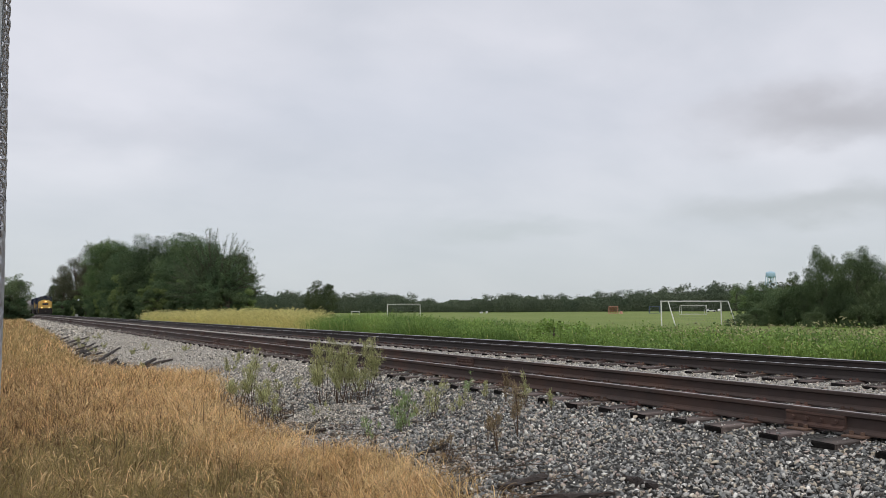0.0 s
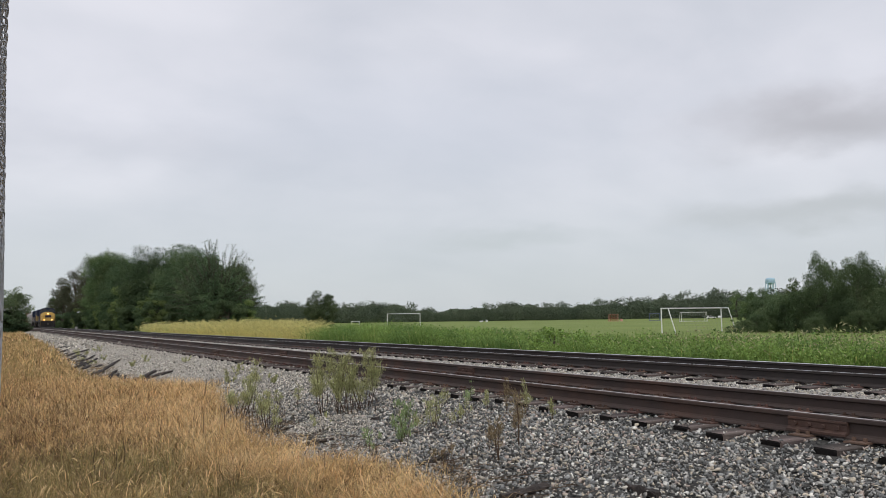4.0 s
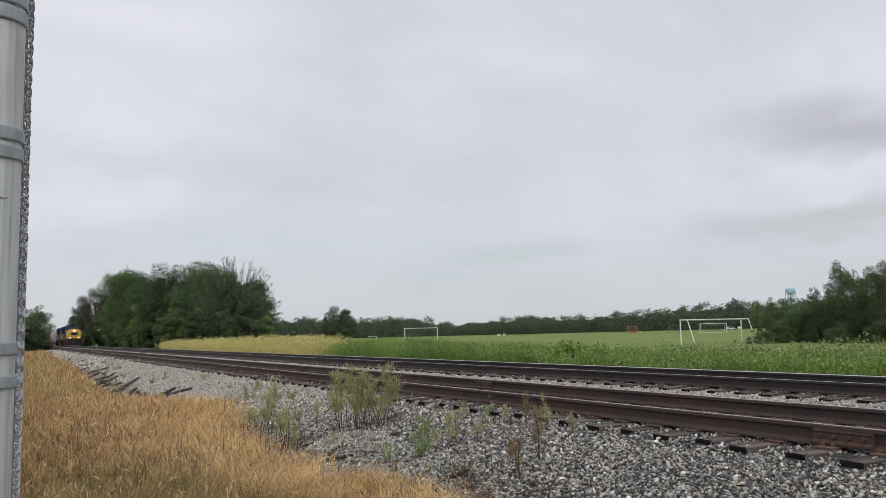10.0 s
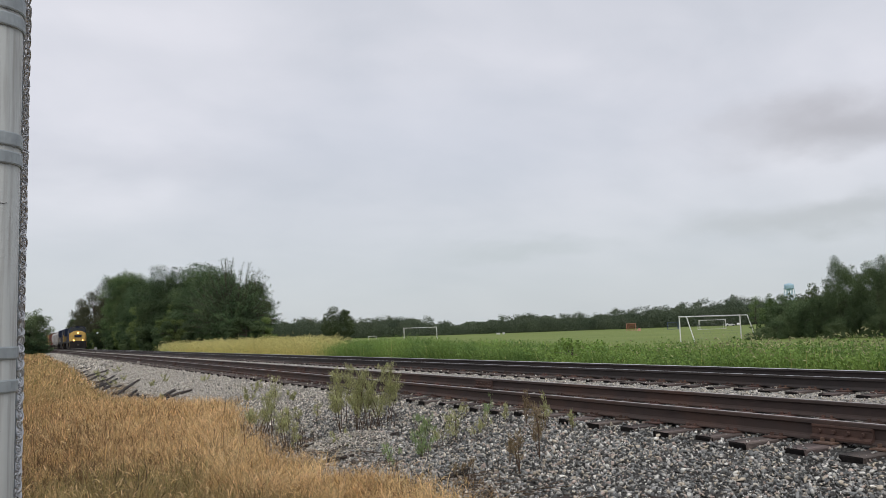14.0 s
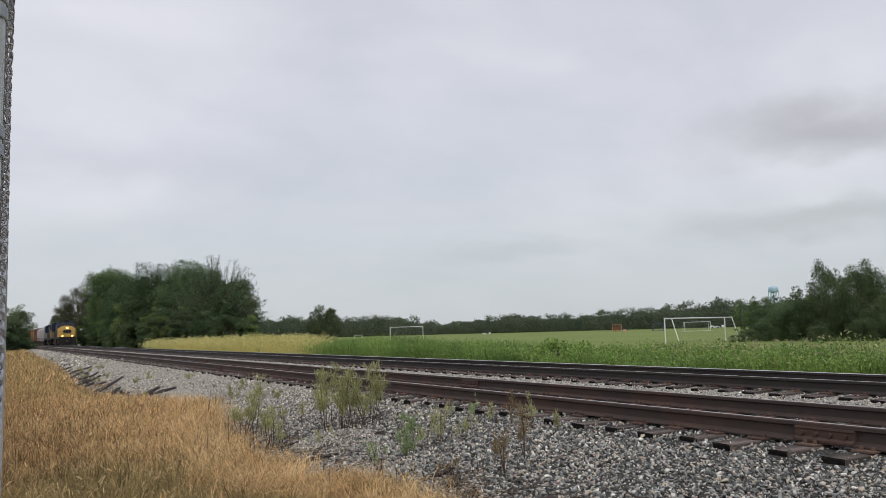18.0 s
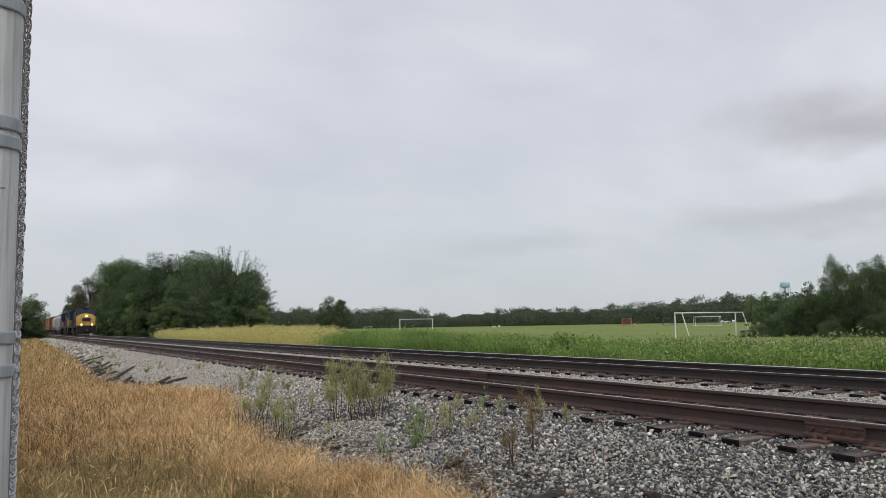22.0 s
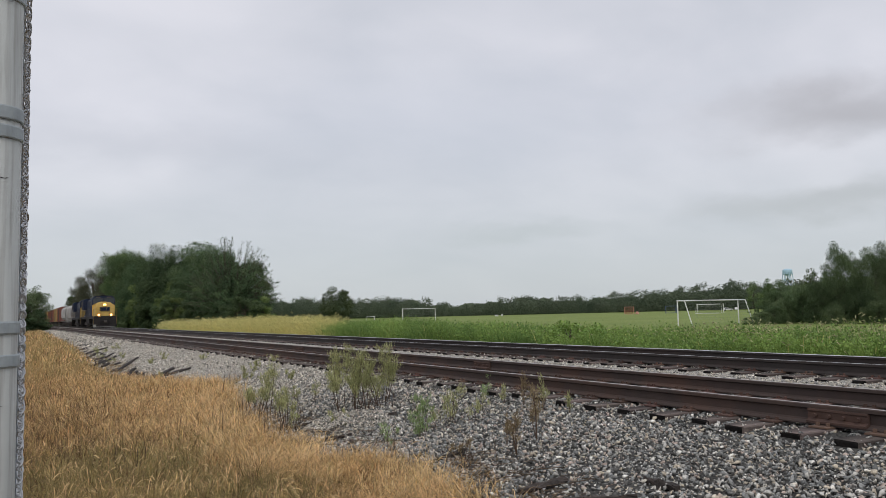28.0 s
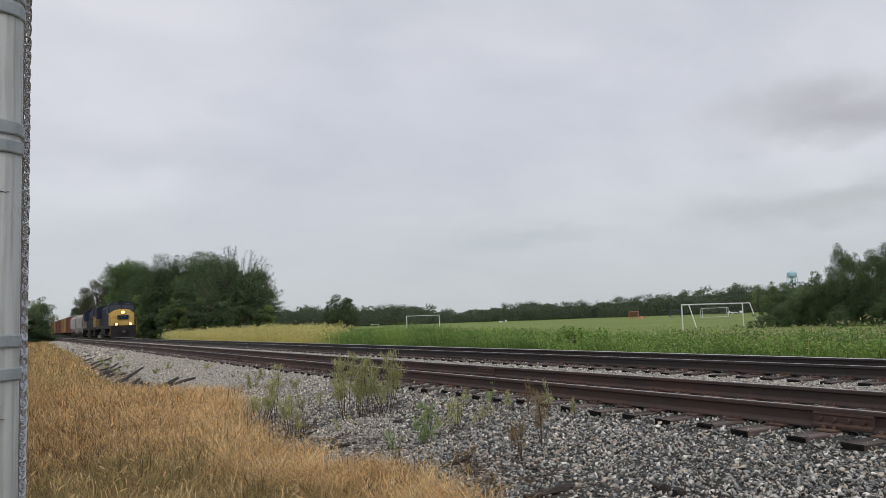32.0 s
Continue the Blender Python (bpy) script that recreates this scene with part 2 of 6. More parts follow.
def stone_material(name, tones, single=False):
    """Crushed stone of mixed kinds: each piece takes one tone, mottled and dusty."""
    m = bpy.data.materials.new(name)
    m.use_nodes = True
    nt = m.node_tree
    N, L = nt.nodes.new, nt.links.new
    b = nt.nodes["Principled BSDF"]
    b.inputs["Roughness"].default_value, b.inputs["Specular IOR Level"].default_value = 0.85, 0.35
    ramp = N("ShaderNodeValToRGB")
    ramp.color_ramp.interpolation = "CONSTANT"
    while len(ramp.color_ramp.elements) < len(tones):
        ramp.color_ramp.elements.new(0.5)
    for e, (p, c) in zip(ramp.color_ramp.elements, tones):
        e.position, e.color = p, (*c, 1)
    src = N("ShaderNodeObjectInfo" if single else "ShaderNodeNewGeometry")
    rnd = src.outputs["Random" if single else "Random Per Island"]
    L(rnd, ramp.inputs[0])
    tc = N("ShaderNodeTexCoord")
    mot = N("ShaderNodeTexNoise")
    mot.inputs["Scale"].default_value, mot.inputs["Detail"].default_value = 1.6 if single else 45.0, 5
    L(tc.outputs["Object"], mot.inputs["Vector"])
    mr = N("ShaderNodeMapRange")
    mr.inputs["From Min"].default_value, mr.inputs["From Max"].default_value = 0.3, 0.7
    mr.inputs["To Min"].default_value, mr.inputs["To Max"].default_value = 0.74, 1.38
    L(mot.outputs["Fac"], mr.inputs["Value"])
    fr = N("ShaderNodeMath"); fr.operation = "MULTIPLY"; fr.inputs[1].default_value = 13.7
    fc = N("ShaderNodeMath"); fc.operation = "FRACT"
    v = N("ShaderNodeMapRange"); v.inputs["To Min"].default_value, v.inputs["To Max"].default_value = 0.75, 1.25
    L(rnd, fr.inputs[0]); L(fr.outputs[0], fc.inputs[0]); L(fc.outputs[0], v.inputs["Value"])
    mu = N("ShaderNodeMath"); mu.operation = "MULTIPLY"
    L(mr.outputs[0], mu.inputs[0]); L(v.outputs[0], mu.inputs[1])
    h = N("ShaderNodeHueSaturation")
    L(mu.outputs[0], h.inputs["Value"]); L(ramp.outputs[0], h.inputs["Color"]); L(h.outputs[0], b.inputs["Base Color"])
    nb = N("ShaderNodeTexNoise")
    nb.inputs["Scale"].default_value, nb.inputs["Detail"].default_value = 3.0 if single else 70.0, 5
    L(tc.outputs["Object"], nb.inputs["Vector"])
    bp = N("ShaderNodeBump")
    bp.inputs["Strength"].default_value, bp.inputs["Distance"].default_value = 0.4, 0.02
    L(nb.outputs["Fac"], bp.inputs["Height"]); L(bp.outputs[0], b.inputs["Normal"])
    return m


MIXED = [(0.0, (0.08, 0.078, 0.073)), (0.14, (0.178, 0.183, 0.178)), (0.33, (0.272, 0.274, 0.264)), (0.54, (0.375, 0.362, 0.335)), (0.69, (0.47, 0.41, 0.325)), (0.79, (0.44, 0.36, 0.31)), (0.87, (0.58, 0.56, 0.515)), (0.965, (0.76, 0.735, 0.68))]
PALE = [(0.0, (0.16, 0.15, 0.135)), (0.12, (0.33, 0.31, 0.275)), (0.36, (0.50, 0.465, 0.40)), (0.64, (0.60, 0.55, 0.465)), (0.86, (0.72, 0.68, 0.61))]
M["stone"] = stone_material("stone", MIXED)
M["stone_light"] = stone_material("stone_light", PALE)
M["stone_pick"] = stone_material("stone_pick", MIXED, single=True)
M["rail_rust"] = material("rail_rust", (0.060, 0.040, 0.034), 0.8, 0.1, colour2=(0.048, 0.034, 0.030), scale=5, stain=(0.10, 0.048, 0.03), stain_scale=1.3, stain_amt=0.5, bump=0.25, bump_scale=90)
M["joint_rust"] = material("joint_rust", (0.085, 0.047, 0.036), 0.85, 0.05, colour2=(0.055, 0.034, 0.028), scale=9, stain=(0.11, 0.055, 0.036), stain_scale=4, stain_amt=0.5, bump=0.4, bump_scale=90)
M["rail_dark"] = material("rail_dark", (0.038, 0.030, 0.028), 0.8, 0.1, colour2=(0.028, 0.023, 0.022), scale=5, stain=(0.06, 0.038, 0.03), stain_scale=0.8, stain_amt=0.4, bump=0.2, bump_scale=90)
M["rail_head"] = material("rail_head", (0.80, 0.80, 0.80), 0.42, 0.85, colour2=(0.66, 0.66, 0.66), scale=6)
M["rail_head_rusty"] = material("rail_head_rusty", (0.50, 0.46, 0.44), 0.38, 0.85, colour2=(0.36, 0.31, 0.28), scale=6)
M["tie_plate"] = material("tie_plate", (0.125, 0.070, 0.052), 0.9, 0.0, objvar=0.4, colour2=(0.075, 0.046, 0.037), scale=20, bump=0.3)
M["tie_wood"] = material("tie_wood", (0.165, 0.13, 0.115), 0.95, colour2=(0.065, 0.05, 0.045), scale=9, stretch=(0.12, 1, 1), stain=(0.03, 0.026, 0.025), stain_scale=5, stain_amt=0.8, objvar=0.35, bump=0.8, bump_scale=30)
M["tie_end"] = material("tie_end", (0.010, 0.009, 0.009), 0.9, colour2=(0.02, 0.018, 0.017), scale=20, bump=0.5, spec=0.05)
M["old_wood"] = material("old_wood", (0.065, 0.052, 0.045), 0.95, colour2=(0.03, 0.025, 0.022), scale=12, objvar=0.3, bump=0.9, bump_scale=26)
M["galvanised"] = material("galvanised", (0.48, 0.49, 0.47), 0.65, 0.15, colour2=(0.34, 0.36, 0.36), scale=26, stain=(0.21, 0.205, 0.19), stain_scale=120, stain_amt=0.65, bump=0.1, bump_scale=70, stretch=(1, 1, 0.05))
M["galvanised_band"] = material("galvanised_band", (0.36, 0.40, 0.42), 0.55, 0.2, colour2=(0.27, 0.30, 0.32), scale=40, bump=0.1)
M["wire"] = material("wire", (0.57, 0.585, 0.61), 0.6, 0.1, colour2=(0.40, 0.41, 0.435), scale=60)
M["goal_white"] = material("goal_white", (0.80, 0.80, 0.78), 0.5, colour2=(0.70, 0.70, 0.68), scale=3)
M["goal_red"] = material("goal_red", (0.52, 0.26, 0.19), 0.6, colour2=(0.46, 0.22, 0.16), scale=3)
M["goal_blue"] = material("goal_blue", (0.10, 0.14, 0.24), 0.6)
M["net_grey"] = material("net_grey", (0.25, 0.27, 0.25), 0.9)
M["net_orange"] = material("net_orange", (0.33, 0.11, 0.06), 0.9)
M["tower_blue"] = material("tower_blue", (0.38, 0.55, 0.66), 0.5, colour2=(0.34, 0.50, 0.61), scale=0.3)
M["white_paint"] = material("white_paint", (0.75, 0.75, 0.74), 0.5)
M["pole_wood"] = material("pole_wood", (0.13, 0.11, 0.10), 0.9)
M["loco_navy"] = material("loco_navy", (0.017, 0.027, 0.056), 0.7, colour2=(0.012, 0.018, 0.036), scale=1.5, stain=(0.035, 0.03, 0.027), stain_scale=0.9, stain_amt=0.4, spec=0.2)
M["loco_yellow"] = material("loco_yellow", (0.53, 0.345, 0.090), 0.5, colour2=(0.56, 0.36, 0.075), scale=1.5, stain=(0.32, 0.22, 0.06), stain_scale=1.5, stain_amt=0.35)
M["loco_yellow_dirty"] = material("loco_yellow_dirty", (0.34, 0.23, 0.05), 0.6, colour2=(0.22, 0.15, 0.04), scale=1.5, stain=(0.08, 0.065, 0.04), stain_scale=1.2, stain_amt=0.6)
# emissive orange, imitates the halo round a lit lamp
M["reflector"] = material("reflector", (1.0, 0.50, 0.14), 0.3, emit=1.3)
M["windshield"] = material("windshield", (0.05, 0.058, 0.07), 0.22, spec=0.5)
M["loco_black"] = material("loco_black", (0.016, 0.015, 0.016), 0.75, colour2=(0.03, 0.026, 0.024), scale=3, spec=0.25)
M["truck_grey"] = material("truck_grey", (0.055, 0.05, 0.048), 0.8, colour2=(0.085, 0.07, 0.06), scale=3)
M["window_dark"] = material("window_dark", (0.02, 0.025, 0.03), 0.4, spec=0.15)
M["lamp_on"] = material("lamp_on", (1.0, 0.54, 0.17), 0.3, emit=6.0)
M["lens_grey"] = material("lens_grey", (0.3, 0.3, 0.28), 0.2)
M["hopper_grey"] = material("hopper_grey", (0.42, 0.42, 0.41), 0.6, colour2=(0.34, 0.33, 0.32), scale=1.0, stain=(0.22, 0.18, 0.15), stain_scale=0.8, stain_amt=0.5)
M["box_brown"] = material("box_brown", (0.20, 0.062, 0.040), 0.7, colour2=(0.15, 0.05, 0.035), scale=1.0, stain=(0.10, 0.055, 0.04), stain_scale=0.7, stain_amt=0.5)
M["box_ochre"] = material("box_ochre", (0.36, 0.24, 0.075), 0.7, colour2=(0.28, 0.19, 0.07), scale=1.0, stain=(0.14, 0.09, 0.05), stain_scale=0.7, stain_amt=0.5)
M["wheel_steel"] = material("wheel_steel", (0.12, 0.10, 0.09), 0.55, 0.6, colour2=(0.08, 0.06, 0.05), scale=5)


def ground_material():
    """Straw, soil, ballast dust with painted crevice shade, and mown lawn, told apart by the place across the tracks.
    """
    m = bpy.data.materials.new("ground")
    m.use_nodes = True
    nt = m.node_tree
    b = nt.nodes["Principled BSDF"]
    b.inputs["Roughness"].default_value = 0.95
    b.inputs["Specular IOR Level"].default_value = 0.2
    N, L = nt.nodes.new, nt.links.new
    tc = N("ShaderNodeTexCoord")
    sep = N("ShaderNodeSeparateXYZ")
    L(tc.outputs["Object"], sep.inputs[0])

    def noise_of(scale, detail=5):
        n = N("ShaderNodeTexNoise")
        n.inputs["Scale"].default_value, n.inputs["Detail"].default_value = scale, detail
        L(tc.outputs["Object"], n.inputs["Vector"])
        return n.outputs["Fac"]

    def two(fac, a, c):
        x = N("ShaderNodeMix"); x.data_type = "RGBA"
        if isinstance(a, tuple): x.inputs["A"].default_value = (*a, 1)
        else: L(a, x.inputs["A"])
        if isinstance(c, tuple): x.inputs["B"].default_value = (*c, 1)
        else: L(c, x.inputs["B"])
        L(fac, x.inputs["Factor"])
        return x.outputs["Result"]

    def ramped(sock, lo, hi):
        r = N("ShaderNodeMapRange"); r.interpolation_type = "SMOOTHSTEP"
        r.inputs["From Min"].default_value, r.inputs["From Max"].default_value = lo, hi
        L(sock, r.inputs["Value"])
        return r.outputs[0]

    wob = N("ShaderNodeMath"); wob.operation = "MULTIPLY_ADD"
    wob.inputs[1].default_value = 1.6
    L(noise_of(0.5, 3), wob.inputs[0]); L(sep.outputs[0], wob.inputs[2])
    # ground under the straw, darkened to imitate shade between the blades
    straw = two(ramped(noise_of(3.0), 0.35, 0.65), (0.20, 0.125, 0.055), (0.11, 0.08, 0.04))
    # near-black base imitates the shade in crevices between the stones
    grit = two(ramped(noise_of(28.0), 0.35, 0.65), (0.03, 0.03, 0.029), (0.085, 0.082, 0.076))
    lawn = two(ramped(noise_of(0.06), 0.35, 0.65), (0.198, 0.245, 0.070), (0.160, 0.212, 0.056))
    lawn = two(ramped(noise_of(1.4, 6), 0.5, 0.8), lawn, (0.215, 0.25, 0.095))
    soil = two(ramped(noise_of(2.0), 0.35, 0.65), (0.07, 0.10, 0.03), (0.10, 0.10, 0.045))
    fine = two(ramped(noise_of(38.0), 0.36, 0.64), (0.17, 0.163, 0.152), (0.50, 0.475, 0.43))
    fine = two(ramped(noise_of(110.0, 3), 0.55, 0.7), fine, (0.10, 0.10, 0.10))
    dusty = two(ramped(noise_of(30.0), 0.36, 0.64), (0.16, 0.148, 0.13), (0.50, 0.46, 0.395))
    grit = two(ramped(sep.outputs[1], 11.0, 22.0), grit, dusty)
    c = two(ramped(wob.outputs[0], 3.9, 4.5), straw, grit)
    c = two(ramped(sep.outputs[0], 8.3, 8.9), c, fine)
    c = two(ramped(wob.outputs[0], 14.6, 15.2), c, soil)
    c = two(ramped(wob.outputs[0], 22.0, 25.0), c, lawn)
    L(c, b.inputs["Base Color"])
    bp = N("ShaderNodeBump")
    bp.inputs["Strength"].default_value, bp.inputs["Distance"].default_value = 0.7, 0.05
    L(noise_of(18.0, 6), bp.inputs["Height"]); L(bp.outputs[0], b.inputs["Normal"])
    return m


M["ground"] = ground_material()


# ---------------------------------------------------------------- mesh helpers
def mesh_np(name, verts, faces, mats, index=None, smooth=False):
    """A mesh from arrays: verts (n, 3), faces (m, k), all faces with k corners."""
    me = bpy.data.meshes.new(name)
    verts, faces = np.asarray(verts, np.float32), np.asarray(faces, np.int32)
    k = faces.shape[1]
    me.vertices.add(len(verts)); me.vertices.foreach_set("co", verts.ravel())
    me.loops.add(faces.size); me.loops.foreach_set("vertex_index", faces.ravel())
    me.polygons.add(len(faces))
    me.polygons.foreach_set("loop_start", np.arange(0, faces.size, k, dtype=np.int32))
    for mt in mats:
        me.materials.append(mt)
    if index is not None:
        me.polygons.foreach_set("material_index", np.asarray(index, np.int32))
    if smooth:
        me.polygons.foreach_set("use_smooth", np.ones(len(faces), bool))
    me.update(calc_edges=True)
    return me


def part(name, bm, mat, parent=None, label="", smooth=False):
    """Links a bmesh (or a mesh) as one object under a thing or a part."""
    if isinstance(bm, bmesh.types.BMesh):
        me = bpy.data.meshes.new(name)
        bm.to_mesh(me); bm.free()
        me.materials.append(mat)
        if smooth:
            me.polygons.foreach_set("use_smooth", np.ones(len(me.polygons), bool))
    else:
        me = bm
        if mat and not me.materials:
            me.materials.append(mat)
    ob = new(name, me)
    if parent is not None:
        ob.parent = parent
    if label:
        ob["label"] = label
    return ob


def box(x0, x1, y0, y1, z0, z1, bevel=0.0, bm=None):
    bm = bm or bmesh.new()
    before = set(bm.verts)
    r = bmesh.ops.create_cube(bm, size=1.0, matrix=Matrix.Translation(((x0 + x1) / 2, (y0 + y1) / 2, (z0 + z1) / 2)) @ Matrix.Diagonal((x1 - x0, y1 - y0, z1 - z0, 1)))
    if bevel:
        bmesh.ops.bevel(bm, geom=list({e for v in r["verts"] for e in v.link_edges}), offset=bevel, segments=2, affect="EDGES", profile=0.6)
    return bm


def rod(a, b, r, n=8, bm=None, r2=None):
    bm = bm or bmesh.new()
    a, b = Vector(a), Vector(b)
    d = b - a
    m = Matrix.Translation((a + b) / 2) @ d.to_track_quat("Z", "Y").to_matrix().to_4x4()
    bmesh.ops.create_cone(bm, cap_ends=True, segments=n, radius1=r, radius2=r if r2 is None else r2, depth=d.length, matrix=m)
    return bm


def prism(profile, y0, y1, bm=None):
    """An outline in x, z pushed along y."""
    bm = bm or bmesh.new()
    a = [bm.verts.new((x, y0, z)) for x, z in profile]
    b = [bm.verts.new((x, y1, z)) for x, z in profile]
    bm.faces.new(a); bm.faces.new(list(reversed(b)))
    for i in range(len(a)):
        j = (i + 1) % len(a)
        bm.faces.new((a[i], b[i], b[j], a[j]))
    bmesh.ops.recalc_face_normals(bm, faces=bm.faces)
    return bm


def joined(pairs, name):
    """One mesh out of several (verts, faces) arrays with equal corner counts."""
    vs, fs, n = [], [], 0
    for v, f in pairs:
        vs.append(v); fs.append(f + n); n += len(v)
    return np.concatenate(vs), np.concatenate(fs)


def thing(name, label, category, m=None, group="", kind=""):
    e = new(name)
    e.empty_display_size = 0.1
    if m is not None:
        e.matrix_basis = m
    return tagged(e, label, category, group, kind)


# ---------------------------------------------------------------- ground
def ground_height(x, y):
    """The lie of the land across the tracks: verge, ballast shoulder, two beds, ditch, playing field."""
    px = [-400, -3, 2.6, 3.6, 5.78, 6.0, 6.4, 8.1, 8.6, 9.1, 10.0, 10.4, 10.9, 12.6, 13.1, 13.5, 15.2, 24, 60, 3000]
    pz = [-0.1, 0.0, 0.02, 0.075, 0.303, 0.355, 0.376, 0.372, 0.36, 0.335, 0.345, 0.385, 0.398, 0.398, 0.385, 0.33, 0.0, -0.1, -0.12, -0.12]
    return np.interp(x, px, pz)


def ground():
    xs = np.concatenate([[-3000, -900, -300, -100, -40, -15, -6], np.arange(-4, 16.01, 0.2), [17, 19, 22, 26, 34, 50, 90, 160, 300, 700, 1500, 3000]])
    ys = np.concatenate([[-2000, -300, -60, -20, -8], np.arange(-4, 40, 0.4), np.arange(40, 120, 4), np.arange(120, 420, 20), [500, 800, 1500, 3500]])
    X, Y = np.meshgrid(xs, ys)
    Z = ground_height(X, Y)
    bumps = np.array([[noise.noise((x * 0.5, y * 0.5, 0)) + 0.5 * noise.noise((x * 1.7, y * 1.7, 3)) for x in xs] for y in ys])
    Z = Z + np.where((X > -6) & (X < 5.6) & (Y < 60), 0.035 * bumps, 0)
    nx, ny = len(xs), len(ys)
    i = np.arange((ny - 1) * (nx - 1)); a = (i // (nx - 1)) * nx + i % (nx - 1)
    F = np.stack([a, a + 1, a + nx + 1, a + nx], 1)
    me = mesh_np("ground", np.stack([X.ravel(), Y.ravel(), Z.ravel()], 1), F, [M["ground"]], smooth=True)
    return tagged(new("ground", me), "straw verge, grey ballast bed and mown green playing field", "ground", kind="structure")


ground()


# ---------------------------------------------------------------- tracks
TIE_STEP, TIE_0 = 0.538, 4.15
Y_END = 430.0


def rail_outline(head=0.073, base=0.152, h=0.178):
    """The section of a flat-bottomed rail, x across and z up from its foot."""
    w = 0.009
    half = [(base / 2, 0.0), (base / 2, 0.011), (0.025, 0.030), (w, 0.045), (w, h - 0.055), (0.018, h - 0.045), (head / 2, h - 0.036), (head / 2, h - 0.008), (head / 2 - 0.008, h)]
    return half + [(-x, z) for x, z in reversed(half)]


def rail_part(track, x, top, body_mat, head_mat, worn=0.027, y0=-12.0):
    prof = [(x + px, top - 0.178 + pz) for px, pz in rail_outline()]
    r = part("rail", prism(prof, y0, Y_END), body_mat, track, "rolled steel rail with a dark weathered web")
    t = top + 0.0015
    bm = prism([(x - worn, t - 0.005), (x - worn + 0.004, t), (x + worn - 0.004, t), (x + worn, t - 0.005)], y0, Y_END)
    part("running_surface", bm, head_mat, r, "worn pale running surface")
    return r


def joint_bar_mesh():
    bm = bmesh.new()
    for s in (-1, 1):
        prof = [(s * 0.010, 0.030), (s * 0.082, 0.014), (s * 0.082, 0.034), (s * 0.046, 0.052), (s * 0.046, 0.108), (s * 0.054, 0.122), (s * 0.052, 0.138), (s * 0.010, 0.142)]
        prism(prof, -0.29, 0.29, bm)
        for k in range(4):
            y = -0.21 + k * 0.14
            rod((s * 0.03, y, 0.082), (s * 0.076, y, 0.082), 0.019, 6, bm)
    bmesh.ops.recalc_face_normals(bm, faces=bm.faces)
    me = bpy.data.meshes.new("joint_bar"); bm.to_mesh(me); bm.free()
    me.materials.append(M["joint_rust"])
    return me


def tie_meshes(n=6):
    out = []
    for k in range(n):
        bm = bmesh.new()
        L, w, h = 2.62, 0.225, 0.17
        rr = random.Random(k)
        box(-L / 2, L / 2, -w / 2, w / 2, -h, 0, 0.012, bm)
        for v in bm.verts:
            v.co.y += rr.uniform(-0.006, 0.006)
            v.co.z += rr.uniform(-0.006, 0.004)
            if abs(v.co.x) > 1.2:
                v.co.x += rr.uniform(-0.012, 0.012)
        me = bpy.data.meshes.new("tie"); bm.to_mesh(me); bm.free()
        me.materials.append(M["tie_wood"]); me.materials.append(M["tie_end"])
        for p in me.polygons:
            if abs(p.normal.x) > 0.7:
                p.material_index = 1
        out.append(me)
    return out


def plate_mesh():
    bm = box(-0.18, 0.18, -0.095, 0.095, 0, 0.014)
    for s in (-1, 1):
        for y in (-0.05, 0.05):
            box(s * 0.10 - 0.014, s * 0.10 + 0.014, y - 0.012, y + 0.012, 0.01, 0.045, 0, bm)
    me = bpy.data.meshes.new("tie_plate"); bm.to_mesh(me); bm.free()
    me.materials.append(M["tie_plate"])
    return me


TIES, PLATE, JOINT = tie_meshes(), plate_mesh(), joint_bar_mesh()


def track(centre, head, label, body_mat, head_mat, joints, tie0, seed, worn=(0.024, 0.024)):
    t = thing("railway_track", label, "railway track", kind="structure")
    for s, w in zip((-1, 1), worn):
        rail_part(t, centre + s * 0.7525, head, body_mat, head_mat, w)
    for s, y0, step in joints:
        y = y0
        while y < 120:
            ob = part("joint_bar", JOINT, None, t, "rusty bolted joint bar")
            ob.matrix_basis = pose(centre + s * 0.7525, y, head - 0.178)
            y += step
    rr = random.Random(seed)
    y, top = tie0 - 9 * TIE_STEP, head - 0.178 - 0.014
    n = 0
    far = []
    while y < 260:
        jig = pose(centre + rr.uniform(-0.05, 0.05), y + rr.uniform(-0.03, 0.03), top - rr.uniform(0, 0.006), rr.uniform(-1, 1), 0, rr.uniform(-1.2, 1.2))
        if n < 130:
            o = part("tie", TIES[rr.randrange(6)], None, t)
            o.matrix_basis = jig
            if n < 60:
                for s in (-1, 1):
                    p = part("tie_plate", PLATE, None, t)
                    p.matrix_basis = pose(centre + s * 0.7525, y, top + 0.0)
        else:
            me = TIES[0]
            v = np.array([tuple(jig @ q.co) for q in me.vertices])
            far.append(v)
        y += TIE_STEP
        n += 1
    if far:
        bm = bmesh.new()
        for v in far:
            lo, hi = v.min(0), v.max(0)
            box(lo[0], hi[0], lo[1], hi[1], lo[2], hi[2], 0, bm)
        f = part("tie_row", bm, M["tie_wood"], t, "distant timber ties")
        f["kind"] = "stuff"
    return t


track(RAIL_N, HEAD_N, "rusty jointed siding track on weathered timber ties", M["rail_rust"], M["rail_head_rusty"],
      ((-1, 4.585, 10.9), (1, 13.1, 10.9)), TIE_0, 3)
# unequal head strips: the far one is widened to imitate a brighter sky glint
track(RAIL_M, HEAD_M, "dark welded main line track with a polished running surface", M["rail_dark"], M["rail_head"], (), TIE_0 + 0.2, 5, (0.016, 0.036))


